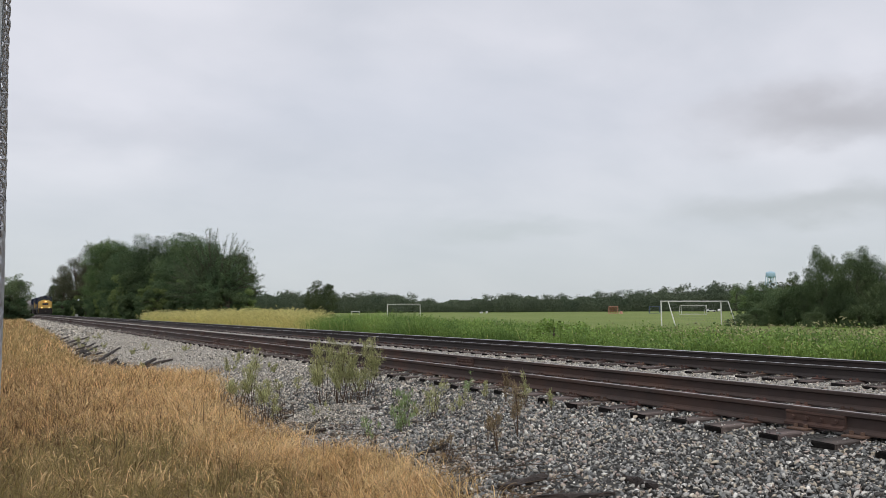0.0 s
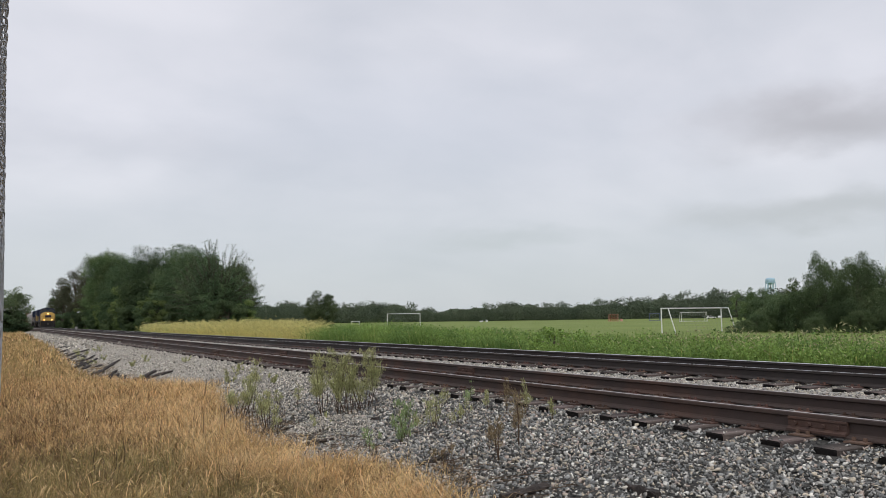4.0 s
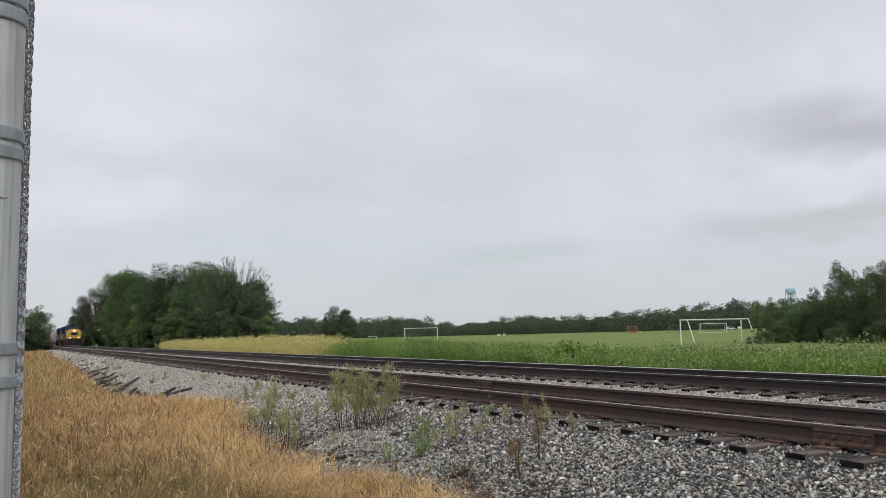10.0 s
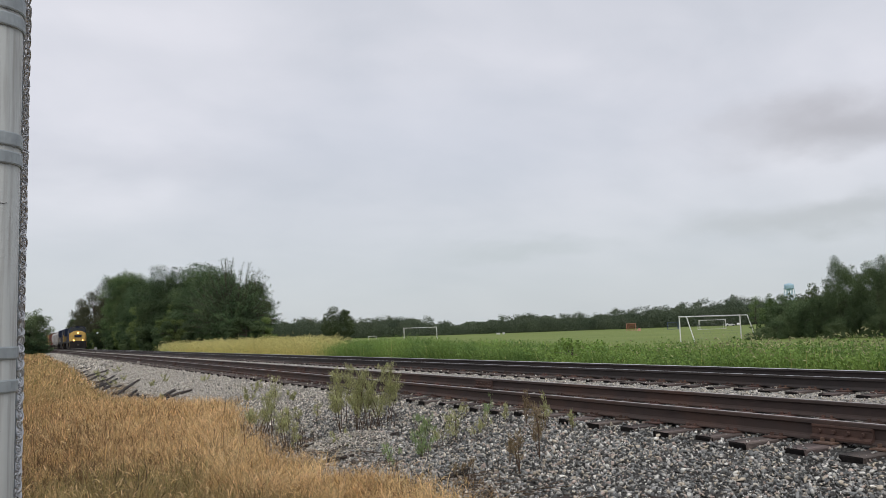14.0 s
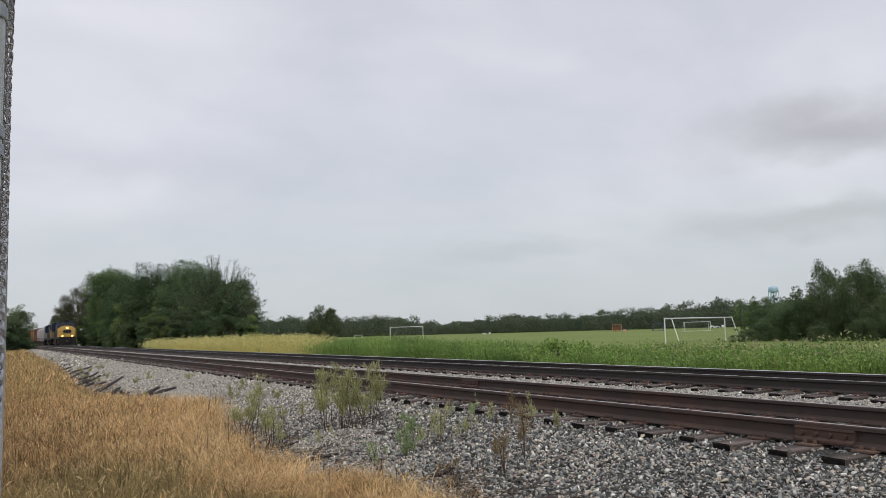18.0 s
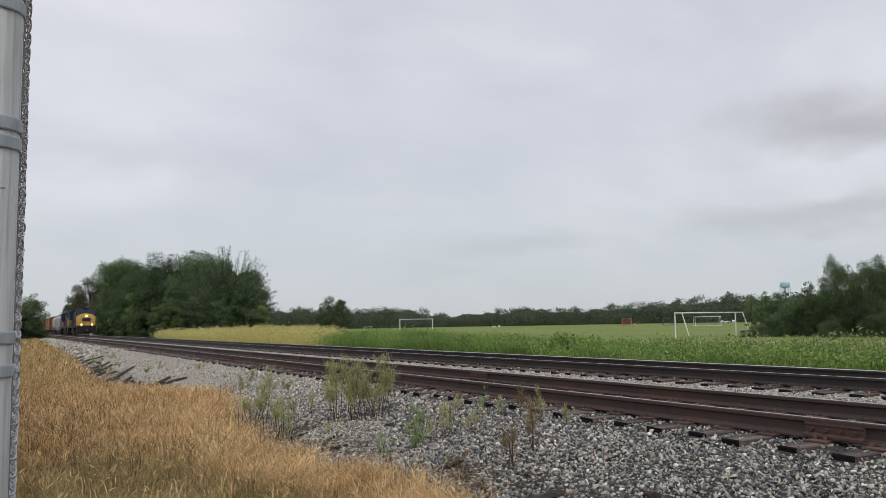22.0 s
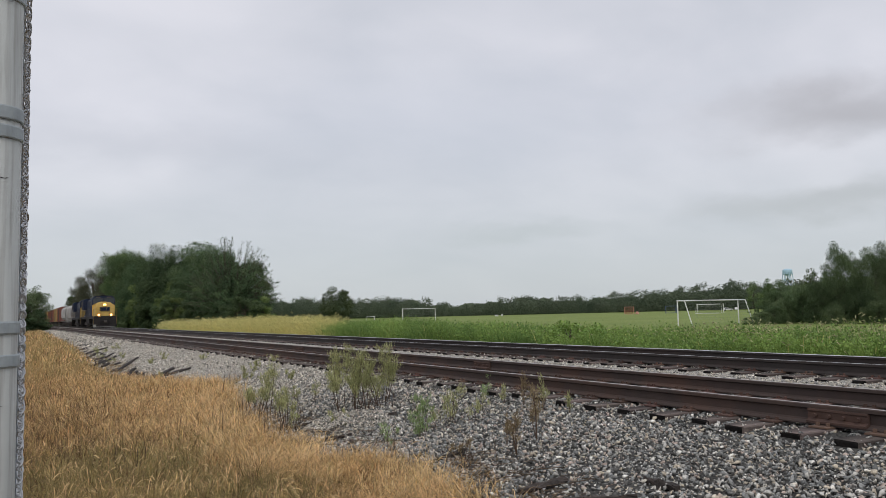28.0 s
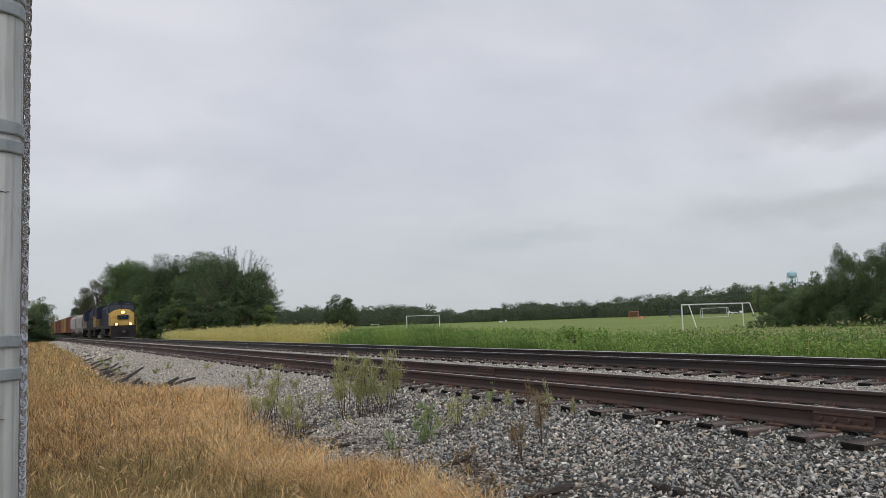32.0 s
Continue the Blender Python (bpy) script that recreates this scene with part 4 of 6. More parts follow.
def locomotive(lamps_on, label, m):
    v = thing("diesel_locomotive", label, "locomotive", m, "locomotives of the freight train")
    L = 22.0
    navy, yel, blk = M["loco_navy"], M["loco_yellow"] if lamps_on else M["loco_yellow_dirty"], M["loco_black"]
    # frame, walkway and pilot
    part("underframe", box(-1.50, 1.50, 0.55, L - 0.4, 1.28, 1.62, 0.04), blk, v, "black underframe and walkway edge")
    for y in (0.45, L - 0.45):
        s = 1 if y < 5 else -1
        bm = prism([(-1.50, 0.12), (1.50, 0.12), (1.54, 0.30), (1.54, 1.62), (-1.54, 1.62), (-1.54, 0.30)], min(y, y + s * 0.18), max(y, y + s * 0.18))
        part("pilot_plate", bm, blk, v, "black pilot and footplate")
        bm = prism([(-1.25, 0.10), (1.25, 0.10), (1.42, 0.45), (-1.42, 0.45)], min(y - s * 0.28, y), max(y - s * 0.28, y))
        part("snow_plow", bm, M["loco_black"], v, "grey pilot plow with scuffed edges")
        part("plow_edge", box(-1.27, 1.27, min(y - s * 0.30, y - s * 0.27), max(y - s * 0.30, y - s * 0.27), 0.10, 0.15), M["lens_grey"], v, "pale scuffed lower edge")
        coupler(v, y - s * 0.42, -s)
        for sx in (-1, 1):
            for k in range(4):
                part("step", box(min(sx * 1.18, sx * 1.52), max(sx * 1.18, sx * 1.52), min(y + s * 0.2, y + s * 0.75), max(y + s * 0.2, y + s * 0.75), 0.35 + k * 0.32, 0.39 + k * 0.32), M["truck_grey"], v, "steel corner step")
            bm = rod((sx * 1.50, y, 0.5), (sx * 1.50, y, 2.65), 0.022, 6)
            rod((sx * 0.55, y, 1.62), (sx * 0.55, y, 2.6), 0.02, 6, bm)
            rod((sx * 1.50, y, 2.6), (sx * 0.55, y, 2.6), 0.02, 6, bm)
            part("end_rail", bm, M["loco_yellow_dirty"], v, "dull yellow end handrail")
        for sx in (-1, 1):
            for k in range(3):
                part("air_hose", rod((sx * (0.35 + 0.16 * k), y - s * 0.05, 1.05), (sx * (0.37 + 0.16 * k), y - s * 0.12, 0.5), 0.03, 6), blk, v, "hanging rubber air hose")
    # nose with sloping shoulders
    bm = prism([(-1.34, 1.62), (1.34, 1.62), (1.34, 2.72), (1.02, 3.42), (0.78, 3.56), (-0.78, 3.56), (-1.02, 3.42), (-1.34, 2.72)], 0.95, 2.45)
    for vert in bm.verts:
        if vert.co.y < 1.0:
            vert.co.y += 0.28 * max(0, (vert.co.z - 2.2)) / 1.36
            vert.co.x *= 0.93
    bmesh.ops.bevel(bm, geom=list(bm.edges), offset=0.06, segments=2, affect="EDGES", profile=0.6)
    nose = part("nose", bm, yel, v, "bright yellow wide nose")
    part("nose_door", box(-1.02, -0.48, 0.90, 0.97, 1.72, 3.0, 0.02), yel, nose)
    bm = box(-0.24, 0.24, 1.02, 1.22, 3.02, 3.42, 0.05)
    hl = part("headlight_housing", bm, yel, v)
    # the disc glows wider than the lenses to imitate the headlight's halo
    part("reflector", rod((0, 1.0, 3.22), (0, 1.05, 3.22), 0.21, 16), M["reflector"] if lamps_on else M["lens_grey"], hl, "halo disc behind the headlight lenses")
    for sx in (-1, 1):
        part("headlight", rod((sx * 0.10, 0.96, 3.22), (sx * 0.10, 1.0, 3.22), 0.10, 14), M["lamp_on"] if lamps_on else M["lens_grey"], hl, "lit warm headlight" if lamps_on else "unlit headlight lens")
    # emblem on the nose: three blank dark blocks
    for k in (-1, 0, 1):
        part("emblem_block", box(k * 0.45 - 0.215, k * 0.45 + 0.215, 0.88, 0.965, 2.36, 2.86, 0.02), navy, nose, "dark blue emblem block")
    for sx in (-1, 1):
        bm = rod((sx * 0.80, 0.42, 1.78), (sx * 0.80, 0.62, 1.78), 0.235, 14)
        dl = part("ditch_light", bm, blk, v, "ditch light housing")
        # glowing rim behind the lens: the ditch light's halo put into shape
        part("reflector", rod((sx * 0.80, 0.40, 1.78), (sx * 0.80, 0.424, 1.78), 0.19, 14), M["reflector"] if lamps_on else M["lens_grey"], dl, "halo disc behind the lens")
        part("lens", rod((sx * 0.80, 0.38, 1.78), (sx * 0.80, 0.40, 1.78), 0.11, 14), M["lamp_on"] if lamps_on else M["lens_grey"], dl, "glowing warm lens" if lamps_on else "unlit lens")
    # cab
    cabp = [(-1.53, 1.62), (1.53, 1.62), (1.53, 3.75), (1.42, 4.25), (1.05, 4.52), (-1.05, 4.52), (-1.42, 4.25), (-1.53, 3.75)]
    bm = prism(cabp, 2.45, 4.75)
    bmesh.ops.bevel(bm, geom=[e for e in bm.edges], offset=0.04, segments=2, affect="EDGES", profile=0.6)
    part("cab", bm, navy, v, "dark blue cab with a rounded roof")
    part("cab_front", prism([(-1.50, 1.64), (1.50, 1.64), (1.50, 3.16), (0.9, 3.50), (0.25, 3.68), (-0.25, 3.68), (-0.9, 3.50), (-1.50, 3.16)], 2.41, 2.452), yel, v, "yellow lower cab front")
    for sx in (-1, 1):
        bm = prism([(sx * 0.06, 3.73), (sx * 0.28, 3.71), (sx * 0.9, 3.55), (sx * 1.42, 3.27), (sx * 1.42, 4.0), (sx * 1.28, 4.18), (sx * 0.06, 4.2)], 2.40, 2.45)
        part("windshield", bm, M["windshield"], v, "dark reflecting windshield")
        part("number_board", box(sx * 0.72 - 0.30, sx * 0.72 + 0.30, 2.42, 2.46, 4.24, 4.38, 0.01), M["truck_grey"], v, "pale number board")
        part("cab_side_panel", box(min(sx * 1.525, sx * 1.54), max(sx * 1.525, sx * 1.54), 2.6, 4.6, 1.7, 3.05), navy, v)
        for y0, y1 in ((2.75, 3.45), (3.6, 4.4)):
            part("side_window", box(min(sx * 1.525, sx * 1.545), max(sx * 1.525, sx * 1.545), y0, y1, 3.12, 3.72), M["window_dark"], v, "dark cab side window")
    bm = bmesh.new()
    for k in range(5):
        rod((-0.2 + 0.1 * k, 3.2 + 0.05 * k, 4.62), (-0.2 + 0.1 * k, 2.9, 4.62), 0.045, 8, bm, 0.07)
    box(-0.3, 0.3, 3.1, 3.4, 4.5, 4.6, 0.01, bm)
    part("horn", bm, blk, v, "air horn cluster")
    # long hood
    hoodp = [(-0.98, 1.62), (0.98, 1.62), (0.98, 3.95), (0.75, 4.30), (-0.75, 4.30), (-0.98, 3.95)]
    part("hood", prism(hoodp, 4.75, 17.2), navy, v, "dark blue engine hood")
    part("radiator", prism([(-1.42, 2.75), (1.42, 2.75), (1.55, 3.3), (1.55, 4.25), (1.2, 4.45), (-1.2, 4.45), (-1.55, 4.25), (-1.55, 3.3)], 17.2, 20.6), navy, v, "wide radiator wings")
    part("rear_hood", prism([(-0.98, 1.62), (0.98, 1.62), (0.98, 2.75), (-0.98, 2.75)], 17.2, 20.6), navy, v)
    part("end_panel", box(-0.95, 0.95, 20.6, 20.68, 1.65, 4.2, 0.02), yel, v, "yellow rear hood end")
    part("exhaust_stack", box(-0.35, 0.35, 9.3, 10.6, 4.28, 4.55, 0.04), blk, v)
    part("roof_fan", rod((0, 18.9, 4.44), (0, 18.9, 4.55), 0.85, 20), blk, v)
    for sx in (-1, 1):
        part("brake_blister", box(min(sx * 0.97, sx * 1.35), max(sx * 0.97, sx * 1.35), 4.8, 7.2, 1.9, 3.9, 0.06), navy, v)
        for k in range(9):
            y = 7.6 + k * 1.05
            part("hood_door", box(min(sx * 0.975, sx * 1.0), max(sx * 0.975, sx * 1.0), y, y + 0.95, 1.75, 3.3, 0.008), navy, v)
        bm = bmesh.new()
        for k in range(10):
            y = 5.2 + k * 1.6
            rod((sx * 1.47, y, 1.6), (sx * 1.47, y, 2.65), 0.018, 5, bm)
        rod((sx * 1.47, 5.2, 2.65), (sx * 1.47, 19.6, 2.65), 0.02, 6, bm)
        part("side_rail", bm, M["truck_grey"], v, "grimy walkway handrail")
        bm = bmesh.new()
        for k in range(6):
            box(min(sx * 1.54, sx * 1.56), max(sx * 1.54, sx * 1.56), 17.4, 20.4, 3.35 + 0.14 * k, 3.43 + 0.14 * k, 0, bm)
        part("radiator_grille", bm, blk, v, "black radiator screen")
    part("fuel_tank", prism([(-1.0, 0.35), (1.0, 0.35), (1.38, 0.7), (1.38, 1.28), (-1.38, 1.28), (-1.38, 0.7)], 8.3, 13.7), blk, v, "black fuel tank")
    for y in (4.6, 17.4):
        bogie(v, y, 3, 1.85, M["truck_grey"])
    return v


def covered_hopper(m):
    v = thing("covered_hopper", "light grey curved-side covered hopper car with rust stains", "freight car", m, "cars of the freight train")
    L, g = 16.6, M["hopper_grey"]
    prof = [(-1.05, 1.35), (1.05, 1.35), (1.50, 1.75), (1.58, 2.7), (1.52, 3.6), (1.25, 4.05), (-1.25, 4.05), (-1.52, 3.6), (-1.58, 2.7), (-1.50, 1.75)]
    bm = prism(prof, 1.2, L - 1.2)
    for vert in bm.verts:
        if vert.co.z < 2.0:
            vert.co.y += 0.9 if vert.co.y < L / 2 else -0.9
    part("body", bm, g, v, smooth=False)
    for k in range(8):
        y = 1.7 + k * (L - 3.4) / 7
        for s in (-1, 1):
            bm = bmesh.new()
            pts = [(s * 1.53, 1.8), (s * 1.61, 2.7), (s * 1.55, 3.6)]
            for (xa, za), (xb, zb) in zip(pts, pts[1:]):
                rod((xa, y, za), (xb, y, zb), 0.05, 5, bm)
            part("side_rib", bm, g, v)
    for k in range(3):
        y = L / 2 + (k - 1) * 3.6
        bm = bmesh.new()
        r1 = [(-1.0, y - 1.5, 1.36), (1.0, y - 1.5, 1.36), (1.0, y + 1.5, 1.36), (-1.0, y + 1.5, 1.36)]
        r2 = [(-0.4, y - 0.35, 0.42), (0.4, y - 0.35, 0.42), (0.4, y + 0.35, 0.42), (-0.4, y + 0.35, 0.42)]
        a, b = [bm.verts.new(p) for p in r1], [bm.verts.new(p) for p in r2]
        bm.faces.new(a); bm.faces.new(b)
        for i in range(4):
            bm.faces.new((a[i], a[(i + 1) % 4], b[(i + 1) % 4], b[i]))
        bmesh.ops.recalc_face_normals(bm, faces=bm.faces)
        part("discharge_bay", bm, g, v, "tapered discharge bay")
    part("sill", box(-0.35, 0.35, 0.4, L - 0.4, 0.95, 1.36, 0.02), M["truck_grey"], v)
    part("roof_walk", box(-0.55, 0.55, 1.0, L - 1.0, 4.12, 4.17), M["truck_grey"], v, "grating roof walk")
    for k in range(6):
        part("hatch", box(-0.42, 0.42, 1.9 + k * 2.25, 3.3 + k * 2.25, 4.06, 4.12, 0.02), g, v)
    for y, s in ((0.5, 1), (L - 0.5, -1)):
        bm = bmesh.new()
        for sx in (-1, 1):
            rod((sx * 1.45, y, 1.0), (sx * 1.45, y, 4.1), 0.025, 5, bm)
            rod((sx * 1.1, y + s * 0.1, 1.2), (sx * 1.1, y + s * 1.5, 3.9), 0.05, 5, bm)
        for k in range(8):
            rod((-1.45, y, 1.2 + k * 0.36), (-1.05, y, 1.2 + k * 0.36), 0.016, 5, bm)
        box(-1.5, 1.5, y - 0.2, y + 0.9, 1.05, 1.2, 0.02, bm)
        part("end_frame", bm, g, v, "end platform with ladder")
    for y, s in ((0.0, -1), (L, 1)):
        coupler(v, y, s)
    for y in (2.4, L - 2.4):
        bogie(v, y, 2, 1.78, M["truck_grey"])
    return v


def boxcar(m, mat, label):
    v = thing("boxcar", label, "freight car", m, "cars of the freight train")
    L = 17.0
    part("body", box(-1.52, 1.52, 0.5, L - 0.5, 1.05, 4.35, 0.03), mat, v)
    part("roof", prism([(-1.55, 4.33), (1.55, 4.33), (1.5, 4.42), (0, 4.62), (-1.5, 4.42)], 0.45, L - 0.45), M["hopper_grey"], v, "grey galvanised roof")
    for s in (-1, 1):
        for k in range(18):
            y = 0.9 + k * (L - 1.8) / 17
            if abs(y - L / 2) > 1.9:
                part("side_post", box(min(s * 1.52, s * 1.58), max(s * 1.52, s * 1.58), y - 0.06, y + 0.06, 1.1, 4.28), mat, v)
        door = part("door", box(min(s * 1.53, s * 1.61), max(s * 1.53, s * 1.61), L / 2 - 1.6, L / 2 + 1.6, 1.12, 4.2, 0.015), mat, v, "sliding plug door")
        bm = bmesh.new()
        for k in range(4):
            rod((s * 1.63, L / 2 - 1.2 + k * 0.8, 1.2), (s * 1.63, L / 2 - 1.2 + k * 0.8, 4.1), 0.03, 5, bm)
        part("lock_bar", bm, M["truck_grey"], door)
        bm = bmesh.new()
        for k in range(6):
            rod((s * 1.6, 0.55, 1.0 + k * 0.4), (s * 1.6, 1.0, 1.0 + k * 0.4), 0.016, 5, bm)
        part("ladder", bm, M["truck_grey"], v)
    bm = bmesh.new()
    for k in range(6):
        box(-1.45, 1.45, 0.43, 0.51, 1.35 + k * 0.5, 1.55 + k * 0.5, 0.03, bm)
    part("end_ribs", bm, mat, v, "corrugated end")
    part("sill", box(-0.35, 0.35, 0.3, L - 0.3, 0.8, 1.06, 0.02), M["truck_grey"], v)
    for y, s in ((0.0, -1), (L, 1)):
        coupler(v, y, s)
    for y in (2.2, L - 2.2):
        bogie(v, y, 2, 1.78, M["truck_grey"])
    return v


def train_front(t):
    """Where the leading coupler is along the line at t seconds: it rolls nearer and gathers speed."""
    return 216.3 - 2.9 * t - 0.0195 * t * t


TRAIN = []
HOME = pose(RAIL_M, 0, HEAD_M)
off = 0.0
TRAIN.append((locomotive(True, "leading dark blue and yellow diesel locomotive with lit headlights", HOME), off)); off += 22.3
TRAIN.append((locomotive(False, "second dark blue and yellow diesel locomotive, coupled behind", HOME), off)); off += 22.3
for k in range(2):
    TRAIN.append((covered_hopper(HOME), off)); off += 17.0
for k in range(6):
    ochre = k in (1, 4)
    TRAIN.append((boxcar(HOME, M["box_ochre"] if ochre else M["box_brown"], "weathered ochre yellow boxcar" if ochre else "weathered rust brown boxcar with grey roof"), off)); off += 17.4


# ---------------------------------------------------------------- playing field
def goal(name, label, foot_l, foot_r, h, depth_top, depth_bot, r, frame_mat, net_mat, net=True, back=1, bars=True, cord=0.007):
    """A goal: two posts and a crossbar, top arms, sloping back stays, a ground bar and a knotted net."""
    a, b = Vector((*foot_l, -0.1)), Vector((*foot_r, -0.1))
    along = (b - a).normalized()
    dirb = Vector((-along.y, along.x, 0)) * back
    up = Vector((0, 0, h))
    g = thing(name, label, "soccer goal", group="goals on the playing field")
    part("post", rod(a, a + up, r, 10), frame_mat, g); part("post", rod(b, b + up, r, 10), frame_mat, g)
    part("crossbar", rod(a + up - along * r, b + up + along * r, r, 10), frame_mat, g)
    for p in (a, b):
        part("top_arm", rod(p + up, p + up + dirb * depth_top, r * 0.8, 8), frame_mat, g)
        part("stay", rod(p + up + dirb * depth_top, p + dirb * depth_bot, r * 0.8, 8), frame_mat, g)
        if bars:
            part("ground_bar", rod(p + Vector((0, 0, 0.04)), p + dirb * depth_bot + Vector((0, 0, 0.04)), r * 0.7, 8), frame_mat, g)
    if bars:
        part("back_bar", rod(a + dirb * depth_bot + Vector((0, 0, 0.04)), b + dirb * depth_bot + Vector((0, 0, 0.04)), r * 0.7, 8), frame_mat, g)
    if net:
        bm = bmesh.new()
        W = (b - a).length
        n = int(W / 0.45)
        A, B = a + up + dirb * depth_top, a + dirb * depth_bot
        for k in range(n + 1):
            o = along * (W * k / n)
            rod(A + o, B + o + Vector((0, 0, 0.05)), cord, 3, bm)
            rod(a + up + o, A + o, cord, 3, bm)
        for k in range(8):
            p = A.lerp(B, k / 8.0)
            rod(p, p + along * W, cord, 3, bm)
        part("net", bm, net_mat, g, "thin knotted net")
    return g


def field_things():
    goal("soccer_goal", "white steel soccer goal with sloping stays at the field edge", (52.2, 51.9), (59.93, 51.9), 2.2, 0.85, 1.65, 0.055, M["goal_white"], M["net_grey"], back=-1, bars=False, cord=0.004)
    goal("soccer_goal", "white soccer goal standing far out on the field", (74.2, 154.0), (80.3, 150.45), 2.7, 0.9, 1.8, 0.06, M["goal_white"], M["net_grey"], bars=False)
    goal("small_goal", "small white training goal in the grass", (59.6, 139.3), (60.9, 138.6), 1.25, 0.3, 0.8, 0.05, M["goal_white"], M["net_grey"], net=False)
    goal("small_goal", "small orange-red goal with an orange net", (156.5, 176.3), (158.8, 175.0), 2.1, 0.3, 0.9, 0.06, M["goal_red"], M["net_orange"], cord=0.045)
    goal("small_goal", "small dark blue framed goal", (174.0, 177.8), (176.8, 176.3), 2.1, 0.3, 0.9, 0.08, M["goal_blue"], M["net_grey"])
    goal("soccer_goal", "distant white soccer goal with back frame", (144.4, 137.05), (149.7, 133.95), 2.2, 0.9, 1.9, 0.06, M["goal_white"], M["net_grey"])
    # tapered block standing in for the orange net bulging beside the red goal
    part_obj = thing("orange_bag", "orange bulge of netting beside the red goal", "bag", pose(159.6, 174.6, -0.1))
    part("body", rod((0, 0, 0), (0, 0, 0.75), 0.55, 8, None, 0.3), M["goal_red"], part_obj)
    # water tower behind the trees
    w = thing("water_tower", "pale blue steel water tower on legs far behind the trees", "water tower", pose(600.5, 464, -0.1))
    bm = bmesh.new()
    prof = [(0.0, 33.6), (2.2, 33.3), (3.6, 32.7), (4.1, 31.8), (4.1, 29.6), (3.5, 28.4), (2.0, 27.6), (0.0, 27.3)]
    rings = []
    for rr, zz in prof:
        rings.append([bm.verts.new((max(rr, 0.02) * math.cos(2 * math.pi * k / 20), max(rr, 0.02) * math.sin(2 * math.pi * k / 20), zz)) for k in range(20)])
    for ra, rb in zip(rings, rings[1:]):
        for k in range(20):
            bm.faces.new((ra[k], rb[k], rb[(k + 1) % 20], ra[(k + 1) % 20]))
    bmesh.ops.recalc_face_normals(bm, faces=bm.faces)
    part("tank", bm, M["tower_blue"], w, "rounded pale blue tank", smooth=True)
    bm = bmesh.new()
    bmesh.ops.create_cone(bm, cap_ends=False, segments=20, radius1=4.4, radius2=4.4, depth=0.7, matrix=Matrix.Translation((0, 0, 29.3)))
    part("catwalk", bm, M["tower_blue"], w)
    for k in range(6):
        a = 2 * math.pi * k / 6
        part("leg", rod((6.4 * math.cos(a), 6.4 * math.sin(a), 0), (3.9 * math.cos(a), 3.9 * math.sin(a), 29.5), 0.3, 8), M["tower_blue"], w)
        b = 2 * math.pi * (k + 1) / 6
        for z in (8.0, 16.0, 24.0):
            q = 6.4 - 2.5 * z / 29.5
            part("strut", rod((q * math.cos(a), q * math.sin(a), z), (q * math.cos(b), q * math.sin(b), z), 0.14, 6), M["tower_blue"], w)
    part("riser", rod((0, 0, 0), (0, 0, 27.4), 0.7, 12), M["tower_blue"], w)
    # poles behind the field
    for x, y, h in ((174.0, 379.0, 11.3), (254.0, 339.0, 9.2)):
        p = thing("utility_pole", "dark wooden utility pole among far trees", "pole", pose(x, y, -0.1, 0, 0, 40), "poles behind the field")
        part("shaft", rod((0, 0, 0), (0, 0, h), 0.12, 8, None, 0.08), M["pole_wood"], p)
        part("crossarm", box(-1.2, 1.2, -0.06, 0.06, h - 0.9, h - 0.76), M["pole_wood"], p)
    for x, y, a in ((237.4, 210.4, -30), (240.0, 208.6, 41)):
        car(x, y, a).scale = (0.8, 0.8, 0.8)
    # lidded boxes stand in for two small white objects of unknown kind
    for x, y, w, h in ((156.6, 245.6, 1.3, 0.55), (158.3, 244.6, 0.8, 0.75)):
        b = thing("storage_box", "small white lidded box on the far grass", "box", pose(x, y, -0.1, 0, 0, -32), "boxes on the far grass")
        part("body", box(-w / 2, w / 2, -0.3, 0.3, 0, h - 0.06, 0.02), M["white_paint"], b)
        part("lid", box(-w / 2 - 0.03, w / 2 + 0.03, -0.33, 0.33, h - 0.06, h, 0.02), M["white_paint"], b)
    p = thing("marker_post", "short weathered post in the yellow grass", "post", pose(15.2, 80.0, 0.0))
    part("shaft", box(-0.06, 0.06, -0.06, 0.06, 0, 1.45, 0.01), M["pole_wood"], p)


def track_marker():
    m = thing("track_marker", "short grey steel marker post between the two tracks", "marker post", pose(9.4, 109.0, 0.33))
    part("shaft", box(-0.05, 0.05, -0.05, 0.05, 0, 0.55, 0.008), M["truck_grey"], m)
    part("plate", box(-0.16, 0.16, -0.065, -0.05, 0.45, 0.78, 0.006), M["lens_grey"], m, "dull grey plate")


def car(x, y, a):
    c = thing("parked_car", "white car parked at the far edge of the field", "car", pose(x, y, -0.1, 0, 0, a), "cars parked beyond the field")
    bm = prism([(-2.15, 0.3), (2.15, 0.3), (2.2, 0.75), (1.3, 0.92), (-2.0, 0.95), (-2.2, 0.7)], -0.85, 0.85)
    bmesh.ops.bevel(bm, geom=list(bm.edges), offset=0.06, segments=2, affect="EDGES")
    part("body", bm, M["white_paint"], c)
    bm = prism([(-1.7, 0.92), (1.0, 0.92), (0.35, 1.42), (-1.2, 1.45)], -0.74, 0.74)
    part("cabin", bm, M["white_paint"], c)
    for s in (-1, 1):
        part("side_window", prism([(-1.5, 0.98), (0.8, 0.98), (0.28, 1.36), (-1.15, 1.38)], min(s * 0.745, s * 0.755), max(s * 0.745, s * 0.755)), M["window_dark"], c)
        for wx in (-1.35, 1.35):
            part("wheel", rod((wx, s * 0.68, 0.31), (wx, s * 0.88, 0.31), 0.31, 14), M["loco_black"], c)
    return c


field_things()
track_marker()


